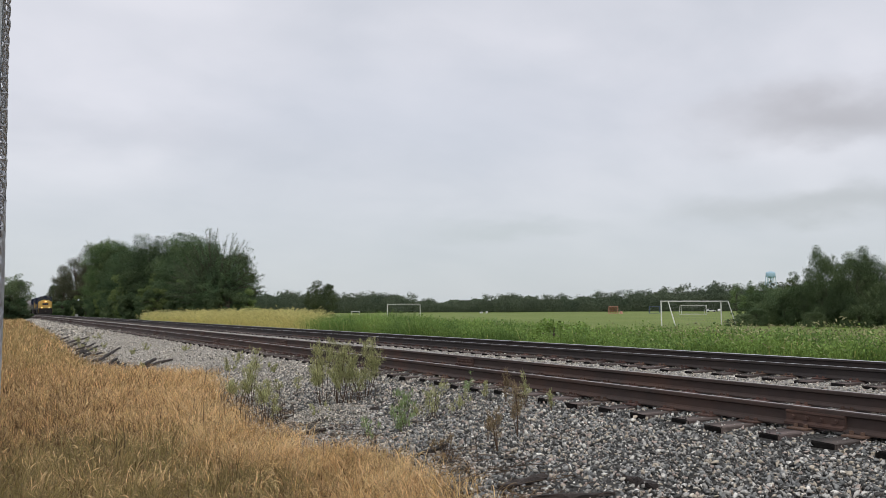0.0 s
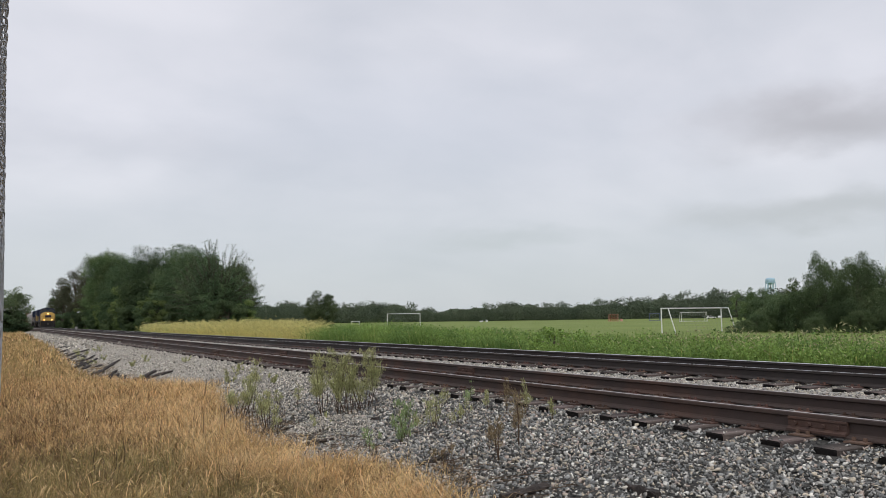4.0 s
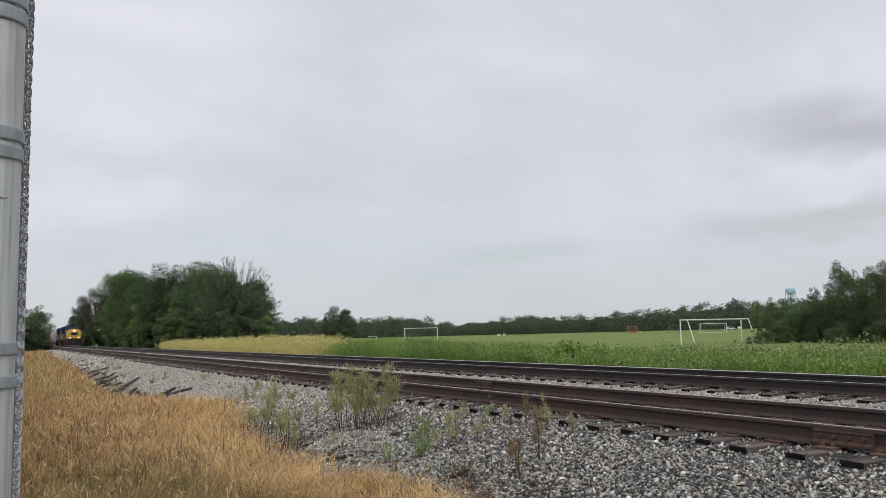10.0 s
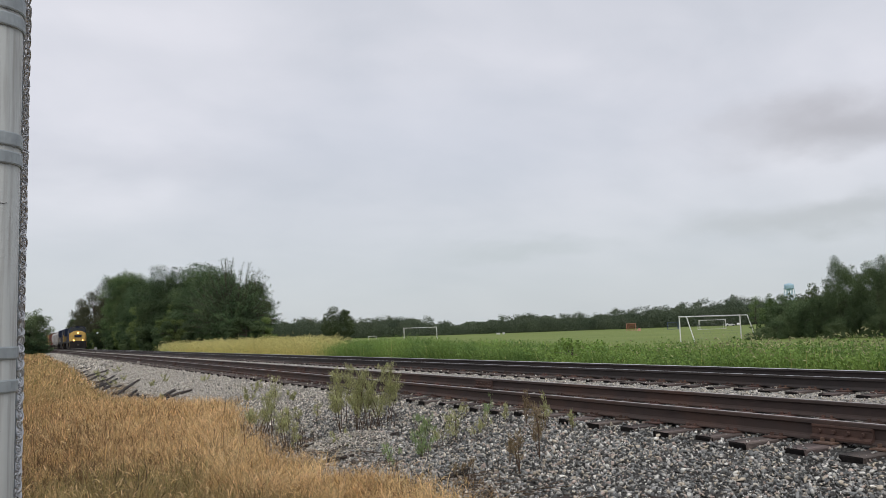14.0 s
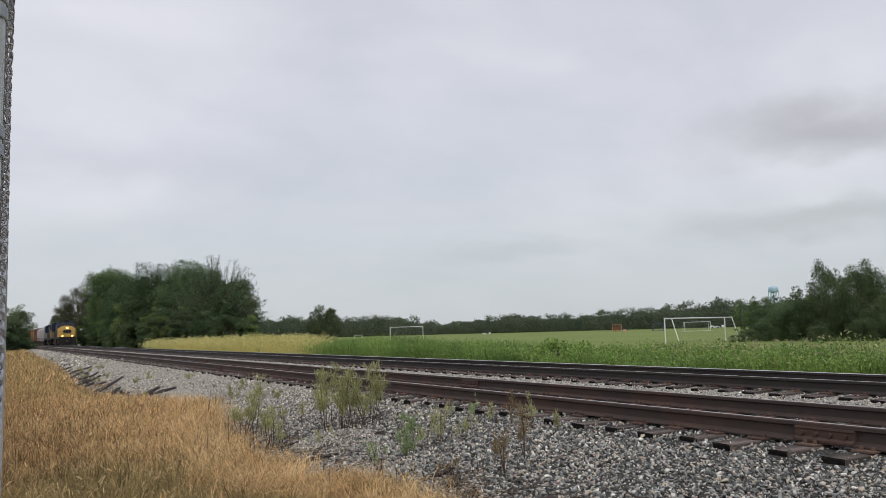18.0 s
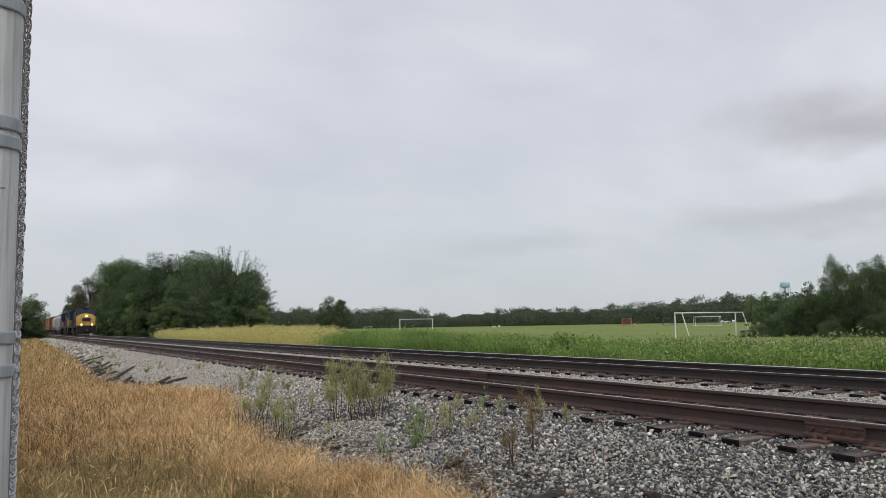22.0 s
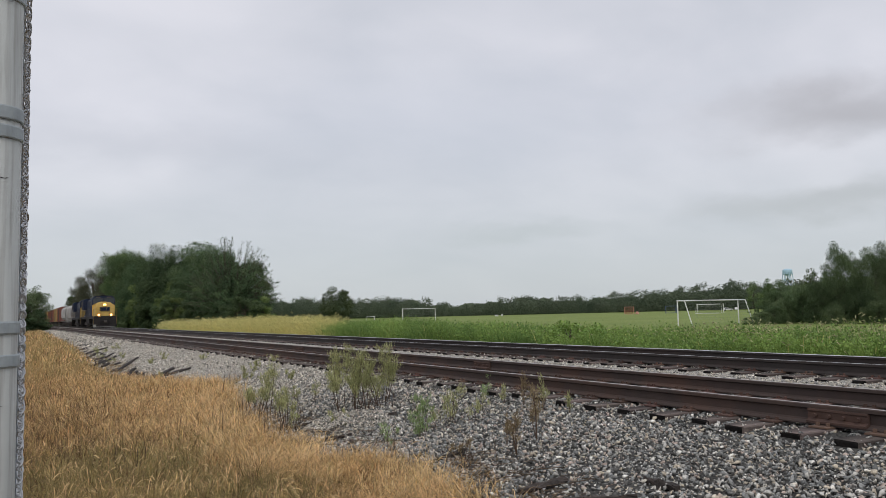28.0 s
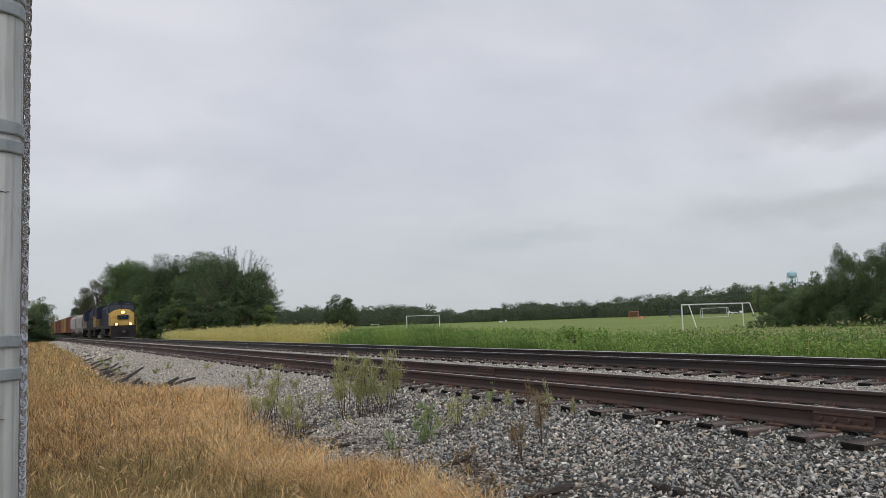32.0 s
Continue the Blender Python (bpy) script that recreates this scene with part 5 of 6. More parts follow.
# ---------------------------------------------------------------- fence at the verge
def fence():
    X0, Y0 = -0.037, 1.29
    f = thing("chain_link_fence", "galvanised chain-link fence running along the railway verge", "fence")
    SLOPE = 0.0130
    for y, r in [(Y0, 0.0375)] + [(Y0 + 3.05 * k, 0.03) for k in range(1, 8)]:
        px = X0 + SLOPE * (y - Y0)
        bm = rod((px, y, -0.05), (px, y, 2.18), r, 28)
        p = part("post", bm, M["galvanised"], f, "weathered galvanised steel post", smooth=False)
        for q in p.data.polygons:
            q.use_smooth = len(q.vertices) == 4
        bm = bmesh.new()
        bmesh.ops.create_uvsphere(bm, u_segments=16, v_segments=8, radius=r * 1.12, matrix=Matrix.Translation((px, y, 2.18)))
        part("cap", bm, M["galvanised_band"], p, smooth=True)
    for z, h in ((2.005, 0.024), (1.978, 0.020), (1.803, 0.020), (1.776, 0.019), (1.500, 0.018), (1.454, 0.018), (1.15, 0.02), (0.8, 0.02), (0.4, 0.02)):
        bm = bmesh.new()
        n, ro, ri = 28, 0.0405, 0.0372
        rings = [[bm.verts.new((X0 + rr * math.cos(2 * math.pi * k / n), Y0 + rr * math.sin(2 * math.pi * k / n), zz)) for k in range(n)]
                 for rr, zz in ((ri, z - h / 2), (ro - 0.001, z - h / 2), (ro, z - h / 2 + 0.002), (ro, z + h / 2 - 0.002), (ro - 0.001, z + h / 2), (ri, z + h / 2))]
        for ra, rb in zip(rings, rings[1:]):
            for k in range(n):
                bm.faces.new((ra[k], ra[(k + 1) % n], rb[(k + 1) % n], rb[k]))
        bmesh.ops.recalc_face_normals(bm, faces=bm.faces)
        part("tension_band", bm, M["galvanised_band"], f, "flat galvanised tension band")
    # dark scratches in the zinc
    for z, a0, a1, rise in ((1.748, -2.0, -1.62, 0.006), (1.738, -1.86, -1.44, -0.009), (1.729, -1.7, -1.3, 0.007), (1.709, -2.05, -0.95, 0.001), (1.407, -1.9, -1.15, 0.003), (1.399, -1.75, -1.0, -0.006)):
        pts = [(X0 + 0.0378 * math.cos(a0 + (a1 - a0) * q / 7), Y0 + 0.0378 * math.sin(a0 + (a1 - a0) * q / 7), z + rise * q / 7 + 0.0012 * math.sin(q * 1.9)) for q in range(8)]
        part("scratch", mesh_np("scratch", *tube(pts, [0.0002, 0.0004, 0.0006, 0.0004, 0.0006, 0.0005, 0.0004, 0.0002], 4), [M["truck_grey"]]), None, f, "dark scratch in the zinc")
    part("tension_bar", box(X0 + 0.0355, X0 + 0.0395, Y0 + 0.045, Y0 + 0.061, 0.1, 2.1, 0.001), M["galvanised_band"], f, "flat tension bar through the mesh")
    # woven fabric: each wire is a flattened spiral that zigzags upwards and hooks its neighbour
    xf, pitch, thick, r = X0 + 0.0430, 0.036, 0.0034, 0.0014
    pairs = []
    rr = np.random.default_rng(3)
    for k in range(45):
        y = Y0 + 0.006 + k * pitch
        m = 168
        i = np.arange(m)
        zz = 0.06 + i * 0.0122
        side = i % 2
        wob = rr.normal(0, 0.0012, m)
        knuckle = np.stack([xf + SLOPE * (y - Y0) + wob * 0.6, y + side * (pitch * 1.06) + rr.normal(0, 0.001, m), zz], 1)
        # each half turn lies in the front or the back plane and hooks round at the knuckle
        fine = []
        for q, (a, b) in enumerate(zip(knuckle, knuckle[1:])):
            bulge = np.array([thick if (q + k) % 2 == 0 else -thick, 0, 0])
            fine += [a + (b - a) * q1 + bulge * q2 for q1, q2 in ((0, 0), (0.08, 0.55), (0.25, 0.95), (0.5, 1.08), (0.75, 0.95), (0.92, 0.55))] if k < 6 else [a]
        fine.append(knuckle[-1])
        pairs.append(tube(fine, [r] * len(fine), 5 if k < 6 else 3))
    # farther along the weave is drawn coarser
    for k in range(240):
        y = Y0 + 45 * pitch + k * 0.085
        i = np.arange(47)
        line = np.stack([xf + SLOPE * (y - Y0) + rr.normal(0, 0.0016, 47), y + (i % 2) * 0.088, 0.06 + i * 0.0442], 1)
        pairs.append(tube(line, [0.0019] * 47, 3))
    v, q = joined(pairs, "fabric")
    ob = part("mesh_fabric", mesh_np("mesh_fabric", v, q, [M["wire"]], smooth=True), None, f, "woven galvanised wire mesh")
    ob["kind"] = "stuff"
    return f


fence()


# ---------------------------------------------------------------- ballast
def verge_edge(y):
    return np.interp(y, [0, 4.5, 5.2, 5.9, 6.8, 7.3, 7.9, 8.9, 10.5, 11.8, 14, 17, 19, 22, 26, 35, 50, 140, 400], [2.5, 2.82, 3.02, 3.2, 3.28, 2.92, 2.68, 2.72, 2.82, 2.9, 3.5, 3.9, 3.4, 2.5, 2.3, 2.6, 3.2, 4.4, 4.6])


def stone_shapes(kind, n, seed):
    """n angular stone shapes: (n, verts, 3) of unit size, and their faces."""
    r = np.random.default_rng(seed)
    if kind == "near":
        bm = bmesh.new()
        bmesh.ops.create_icosphere(bm, subdivisions=1, radius=0.5)
    else:
        bm = bmesh.new()
        bmesh.ops.create_cube(bm, size=0.82)
        bmesh.ops.delete(bm, geom=[f for f in bm.faces if f.normal.z < -0.5], context="FACES_ONLY")
        bmesh.ops.triangulate(bm, faces=bm.faces)
    if kind == "grit":
        # low broken pyramids for the stones farther off
        bm.free()
        bm = bmesh.new()
        ring = [bm.verts.new((0.5 * math.cos(q * math.pi / 2), 0.5 * math.sin(q * math.pi / 2), -0.2)) for q in range(4)]
        tip = bm.verts.new((0.08, 0.05, 0.36))
        for q in range(4):
            bm.faces.new((ring[q], ring[(q + 1) % 4], tip))
        bm.verts.index_update()
    base = np.array([v.co[:] for v in bm.verts])
    fc = np.array([[v.index for v in f.verts] for f in bm.faces])
    bm.free()
    out = base[None] * (1 + r.normal(0, 0.16, (n, len(base), 1))) + r.normal(0, 0.05, (n, len(base), 3))
    # a couple of flat cuts make broken faces
    for _ in range(7):
        d = r.normal(size=(n, 1, 3)); d /= np.linalg.norm(d, axis=2, keepdims=True)
        h = np.sum(out * d, axis=2, keepdims=True)
        lim = r.uniform(0.14, 0.31, (n, 1, 1))
        out = out - d * np.clip(h - lim, 0, None)
    low, high = ((0.9, 0.7, 0.45), (1.75, 1.2, 0.85)) if kind == "near" else ((0.95, 0.8, 0.42), (1.55, 1.2, 0.7))
    out *= r.uniform(low, high, (n, 3))[:, None, :]
    return out, fc


def scatter(P, size, kind, seed, mats, name):
    r = np.random.default_rng(seed)
    n = len(P)
    shapes, fc = stone_shapes(kind, 60, seed)
    S = shapes[r.integers(0, 60, n)] * size[:, None, None]
    q = r.normal(size=(n, 4)); q[:, 1:3] *= 0.42; q /= np.linalg.norm(q, axis=1)[:, None]
    w, x, y, z = q.T
    R = np.stack([1 - 2 * (y * y + z * z), 2 * (x * y - z * w), 2 * (x * z + y * w), 2 * (x * y + z * w), 1 - 2 * (x * x + z * z), 2 * (y * z - x * w),
                  2 * (x * z - y * w), 2 * (y * z + x * w), 1 - 2 * (x * x + y * y)], 1).reshape(n, 3, 3)
    V = np.einsum("nij,nkj->nki", R, S) + P[:, None, :]
    k = V.shape[1]
    F = (fc[None] + (np.arange(n) * k)[:, None, None]).reshape(-1, 3)
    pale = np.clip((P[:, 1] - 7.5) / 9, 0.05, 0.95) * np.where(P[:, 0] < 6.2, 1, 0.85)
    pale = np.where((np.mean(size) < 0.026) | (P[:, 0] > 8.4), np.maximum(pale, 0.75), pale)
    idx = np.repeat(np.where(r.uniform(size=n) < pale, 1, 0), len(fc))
    return mesh_np(name, V.reshape(-1, 3), F, mats, idx)


def on_tie(x, y):
    """True over the timber of either track."""
    hit = np.zeros(len(x), bool)
    for c, y0 in ((RAIL_N, TIE_0), (RAIL_M, TIE_0 + 0.2)):
        ph = np.abs((y - y0 + TIE_STEP / 2) % TIE_STEP - TIE_STEP / 2)
        hit |= (np.abs(x - c) < 1.36) & (ph < 0.10)
    return hit


def ballast():
    b = thing("ballast", "loose grey crushed stone ballast of the track bed", "ballast", kind="structure")
    r = np.random.default_rng(17)
    # (x from, x to, y from, y to, stones per square metre, size, kind); x from None: the straw's edge
    zones = [(None, 6.05, 2.0, 9.0, 760, 0.034, "near"), (None, 6.05, 2.0, 9.0, 520, 0.029, "far"), (None, 6.05, 9.0, 17.0, 900, 0.033, "far"), (None, 6.05, 17, 45, 260, 0.042, "grit"), (None, 6.05, 45, 130, 34, 0.11, "grit"),
             (6.05, 8.7, 2.5, 14, 460, 0.038, "far"), (6.05, 8.7, 14, 45, 130, 0.052, "grit"), (8.7, 10.4, 3, 18, 430, 0.041, "far"), (8.7, 10.4, 18, 60, 130, 0.05, "grit"),
             (8.7, 10.4, 60, 160, 20, 0.10, "grit"), (10.4, 13.1, 4, 25, 300, 0.036, "far"), (10.4, 13.1, 25, 70, 70, 0.05, "grit"), (13.1, 14.9, 5, 40, 80, 0.05, "far"), (2.6, 4.3, 7.3, 10.0, 900, 0.020, "far"),
             (None, 6.05, -5, 2.0, 260, 0.07, "grit"), (6.05, 14.0, -5, 3.0, 120, 0.075, "grit")]
    for k, (x0, x1, y0, y1, dens, size, kind) in enumerate(zones):
        lo = 2.3 if x0 is None else x0
        n = int((x1 - lo) * (y1 - y0) * dens)
        x, y = r.uniform(lo, x1, n), r.uniform(y0, y1, n)
        over = on_tie(x, y) & (np.abs(x - RAIL_N) > 0.95)
        keep = ~on_tie(x, y) | (over & (r.uniform(size=n) < 0.10) & (x < 6.45)) | (on_tie(x, y) & (r.uniform(size=n) < np.where(x > 9, 0.2, 0.08)))
        over |= on_tie(x, y)
        if x0 is None:
            e = verge_edge(y) + 0.25 * np.sin(y * 3.1) * np.sin(y * 1.3 + 1)
            keep &= r.uniform(size=n) < np.clip((x - e + 0.35) / 0.55, 0, 1)
        x, y, over = x[keep], y[keep], over[keep]
        s = np.minimum(size * r.lognormal(0, 0.34, len(x)), 1.9 * size)
        s = np.where(over, 0.62 * s, s)
        z = np.where(over, np.where(x > 9, HEAD_M, HEAD_N) - 0.192 + 0.25 * s, ground_height(x, y) + s * r.uniform(-0.1, 0.55, len(x)) * np.where(x < 6.05, 1, np.where(x < 8.7, 0.5, 0.12)))
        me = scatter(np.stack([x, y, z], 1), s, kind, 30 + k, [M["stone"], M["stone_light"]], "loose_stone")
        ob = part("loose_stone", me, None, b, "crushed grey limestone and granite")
        ob["kind"] = "stuff"
    # a low mound of washed-out fine gravel between the weeds
    n = 5200
    q, a = np.sqrt(r.uniform(0, 1, n)), r.uniform(0, 6.28, n)
    x, y = 3.82 + 0.62 * q * np.cos(a), 9.62 + 0.50 * q * np.sin(a)
    s = np.minimum(0.020 * r.lognormal(0, 0.35, n), 0.04)
    z = ground_height(x, y) + 0.17 * (1 - q * q) * (0.8 + 0.2 * np.sin(5 * a)) + 0.01
    ob = part("loose_stone", scatter(np.stack([x, y, z], 1), s, "far", 61, [M["stone"], M["stone_light"]], "loose_stone"), None, b, "mound of fine pale gravel"); ob["kind"] = "stuff"
    # the largest stones near at hand lie singly
    shapes, fc = stone_shapes("near", 12, 99)
    meshes = [mesh_np("stone", s, fc, [M["stone_pick"]]) for s in shapes]
    rr = random.Random(4)
    n = 0
    while n < 290:
        y = rr.uniform(2.6, 8.5)
        x = rr.uniform(float(verge_edge(y)) + 0.3, 5.85)
        s = rr.uniform(0.042, 0.07)
        o = part("stone", meshes[rr.randrange(12)], None, b)
        o.matrix_basis = pose(x, y, float(ground_height(x, y)) + s * 0.33, rr.uniform(-25, 25), rr.uniform(-25, 25), rr.uniform(0, 360)) @ Matrix.Diagonal((s, s, s, 1))
        n += 1


ballast()


# ---------------------------------------------------------------- grasses
def blades(roots, length, width, lean, azimuth, curl, r, levels=4):
    """Tapered bent blades as strips of quads."""
    n = len(roots)
    t = np.linspace(0, 1, levels)
    ang = lean[:, None] + curl[:, None] * t[None] ** 1.5
    step = length[:, None] / (levels - 1)
    hx = np.concatenate([np.zeros((n, 1)), np.cumsum(np.sin(ang[:, :-1]) * step, 1)], 1)
    hz = np.concatenate([np.zeros((n, 1)), np.cumsum(np.cos(ang[:, :-1]) * step, 1)], 1)
    ca, sa = np.cos(azimuth), np.sin(azimuth)
    C = np.stack([roots[:, 0:1] + hx * ca[:, None], roots[:, 1:2] + hx * sa[:, None], roots[:, 2:3] + hz], 2)
    tw = azimuth + math.pi / 2 + r.normal(0, 0.5, n)
    side = np.stack([np.cos(tw), np.sin(tw), np.zeros(n)], 1)
    w = width[:, None] * (1 - t[None] ** 2 * 0.85) * 0.5
    A, B = C - side[:, None] * w[:, :, None], C + side[:, None] * w[:, :, None]
    V = np.stack([A, B], 2).reshape(n, levels * 2, 3)
    f = np.array([(2 * i, 2 * i + 1, 2 * i + 3, 2 * i + 2) for i in range(levels - 1)])
    F = (f[None] + (np.arange(n) * levels * 2)[:, None, None]).reshape(-1, 4)
    return V.reshape(-1, 3), F, C[:, -1]


def tufted(r, n, x0, x1, y0, y1, per, spread):
    """Roots gathered in tufts; also the way each blade leans away from its tuft."""
    k = max(1, n // per)
    cx, cy = r.uniform(x0, x1, k), r.uniform(y0, y1, k)
    i = r.integers(0, k, n)
    d = r.normal(0, spread, (n, 2))
    return cx[i] + d[:, 0], cy[i] + d[:, 1], np.arctan2(d[:, 1], d[:, 0]) + r.normal(0, 0.6, n), r.uniform(0, 1, k)[i]


def seed_heads(tips, az, length, width, r):
    """Nodding foxtail heads: a bent spindle of three quads crossed with another."""
    n = len(tips)
    out = []
    for turn in (0.0, 1.57):
        v, f, _ = blades(tips, length, width, r.uniform(0.5, 1.2, n), az, r.uniform(0.9, 1.8, n), r, 4)
        v = v.reshape(n, 8, 3)
        mid = (v[:, 0::2] + v[:, 1::2]) / 2
        half = (v[:, 1::2] - v[:, 0::2]) / 2
        shape = np.array([0.4, 1.15, 1.3, 0.9])[None, :, None]
        if turn:
            half = np.stack([-half[:, :, 1], half[:, :, 0], np.linalg.norm(half, axis=2) * 0.8], 2)
        v[:, 0::2], v[:, 1::2] = mid - half * shape, mid + half * shape
        out.append((v.reshape(-1, 3), f))
    return joined(out, "heads")


def straw_verge():
    g = thing("dry_grass", "dry golden straw grass with nodding seed heads on the verge", "grass", kind="stuff")
    r = np.random.default_rng(23)
    zones = [(-0.3, 4.2, 3.2, 8.5, 2900, 0.28, 0.0042, 26, 0.06), (-0.5, 4.2, 8.5, 15, 1900, 0.28, 0.0050, 24, 0.07), (-0.8, 4.4, 15, 30, 800, 0.31, 0.008, 24, 0.11),
             (-1.5, 4.4, 30, 70, 120, 0.40, 0.022, 18, 0.2), (-4, 5.0, 70, 190, 20, 0.5, 0.07, 12, 0.4), (-6, 3.6, -5, 3.2, 150, 0.36, 0.016, 20, 0.1), (-6, -0.5, 3.2, 15, 130, 0.36, 0.018, 20, 0.1)]
    for k, (x0, x1, y0, y1, dens, length, width, per, spread) in enumerate(zones):
        n = int((x1 - x0) * (y1 - y0) * dens)
        x, y, az, tuft = tufted(r, n, x0, x1, y0, y1, per, spread)
        e = verge_edge(y) + 0.15 * np.sin(y * 2.3 + 1) * np.sin(y * 0.9)
        keep = x < e + r.normal(0, 0.08, n)
        keep &= ~((np.abs(x + 0.03) < 0.05) & (y < 8))
        x, y, az, tuft, e = x[keep], y[keep], az[keep], tuft[keep], e[keep]
        n = len(x)
        near_edge = np.clip((x - e + 1.25 + np.clip((y - 8) / 5, 0, 0.8)) / 1.0, 0, 1) * np.clip(1 - (y - 15) / 12, 0.25, 1)
        lump = np.array([0.8 * noise.noise((px * 0.75, py * 0.5, 9.0)) + 0.6 * noise.noise((px * 2.1, py * 1.5, 5.0)) for px, py in zip(x[::4], y[::4])])
        lump = np.repeat(lump, 4)[:n]
        L = length * r.uniform(0.5, 1.3, n) * (0.78 + 0.4 * near_edge) * (1 + 0.55 * lump)
        W = width * r.uniform(0.6, 1.4, n)
        lean, curl = np.abs(r.normal(0.75, 0.5, n)), r.uniform(0.2, 3.6, n)
        lean, curl = lean + 0.35 * near_edge, curl + 1.5 * near_edge
        root = np.stack([x, y, ground_height(x, y) - 0.01], 1)
        lv = 4 if k < 2 else 3
        v, f, tips = blades(root, L, W, lean, az, curl, r, lv)
        # olive growth near at hand, bleached straw farther on and along the ballast, mixed in the distance
        patch = 1.0 * np.clip((10.2 - y) / 1.5, 0, 1) * np.clip((e - 0.7 - x) / 0.7, 0, 1) - 0.45 * np.clip((y - 9.5) / 2, 0, 1) * np.clip((22 - y) / 4, 0, 1) + 0.25 * np.clip((y - 20) / 6, 0, 1) + 0.9 * lump
        # index 2: dark blades, more away from the edge, imitate shade between tufts
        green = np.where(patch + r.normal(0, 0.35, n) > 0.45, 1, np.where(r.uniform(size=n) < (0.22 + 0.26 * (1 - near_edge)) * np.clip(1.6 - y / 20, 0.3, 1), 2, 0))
        me = mesh_np("blades", v, f, [M["straw"], M["straw_green"], M["straw_shade_litter"]], np.repeat(green, lv - 1))
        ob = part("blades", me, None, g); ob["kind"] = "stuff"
        if k < 3:
            pick = r.uniform(size=n) < (0.045, 0.02, 0.012)[k] * (0.5 + near_edge)
            m = int(pick.sum())
            v, f = seed_heads(tips[pick], az[pick] + r.normal(0, 0.4, m), r.uniform(0.06, 0.10, m), np.full(m, (0.007, 0.011, 0.018)[k]), r)
            ob = part("seed_heads", mesh_np("seed_heads", v, f, [M["straw_head"]]), None, g, "pale nodding seed heads"); ob["kind"] = "stuff"


def straw_fringe():
    """Long curled strands that spill over the edge of the ballast, and flattened litter among the stones."""
    g = thing("straw_fringe", "curled pale golden grass strands spilling over the ballast edge", "grass", kind="stuff")
    r = np.random.default_rng(41)
    # the dark curled strands imitate shaded gaps; the flat dark ones are litter
    for x_in, y0, y1, n, length, width, mat in ((0.9, 3.2, 9.0, 5600, 0.36, 0.0052, "straw_pale"), (0.8, 9.0, 19.0, 3600, 0.36, 0.0075, "straw_pale"), (3.1, 3.4, 12.0, 3600, 0.30, 0.0062, "straw_pale"), (3.3, 11.0, 22.0, 3200, 0.30, 0.0085, "straw_pale"), (3.0, 3.4, 13.0, 2600, 0.26, 0.0062, "straw_shade_litter"), (-0.7, 4.6, 8.0, 420, 0.28, 0.009, "straw_shade_litter"), (-1.0, 8.5, 13.0, 500, 0.26, 0.009, "straw_shade_litter")):
        k = n // 14
        cy = r.uniform(y0, y1, k)
        cx = verge_edge(cy) - x_in * r.uniform(-0.12, 1, k) ** 1.0
        i = r.integers(0, k, n)
        x, y = cx[i] + r.normal(0, 0.06, n), cy[i] + r.normal(0, 0.06, n)
        flat = x_in < 0
        az = r.uniform(0, 6.28, k)[i] + r.normal(0, 0.8, n)
        lean = r.uniform(1.4, 1.6, n) if flat else np.abs(r.normal(0.35, 0.3, n))
        curl = r.normal(0, 0.15, n) if flat else r.uniform(1.6, 4.2, n)
        root = np.stack([x, y, ground_height(x, y) + (0.03 if flat else 0.0)], 1)
        v, f, _ = blades(root, length * r.uniform(0.5, 1.25, n), width * r.uniform(0.6, 1.3, n), lean, az, curl, r, 6 if not flat else 3)
        ob = part("strands", mesh_np("strands", v, f, [M[mat]]), None, g, "dark flattened litter" if flat else ""); ob["kind"] = "stuff"


M["straw_pale"] = material("straw_pale", (0.77, 0.57, 0.305), 0.65, colour2=(0.60, 0.39, 0.175), scale=1.5, island=0.4, translucent=0.3, spec=0.3)
straw_fringe()
M["straw_head"] = material("straw_head", (0.78, 0.60, 0.34), 0.75, colour2=(0.64, 0.46, 0.23), scale=2, island=0.35, translucent=0.3, spec=0.2)
straw_verge()


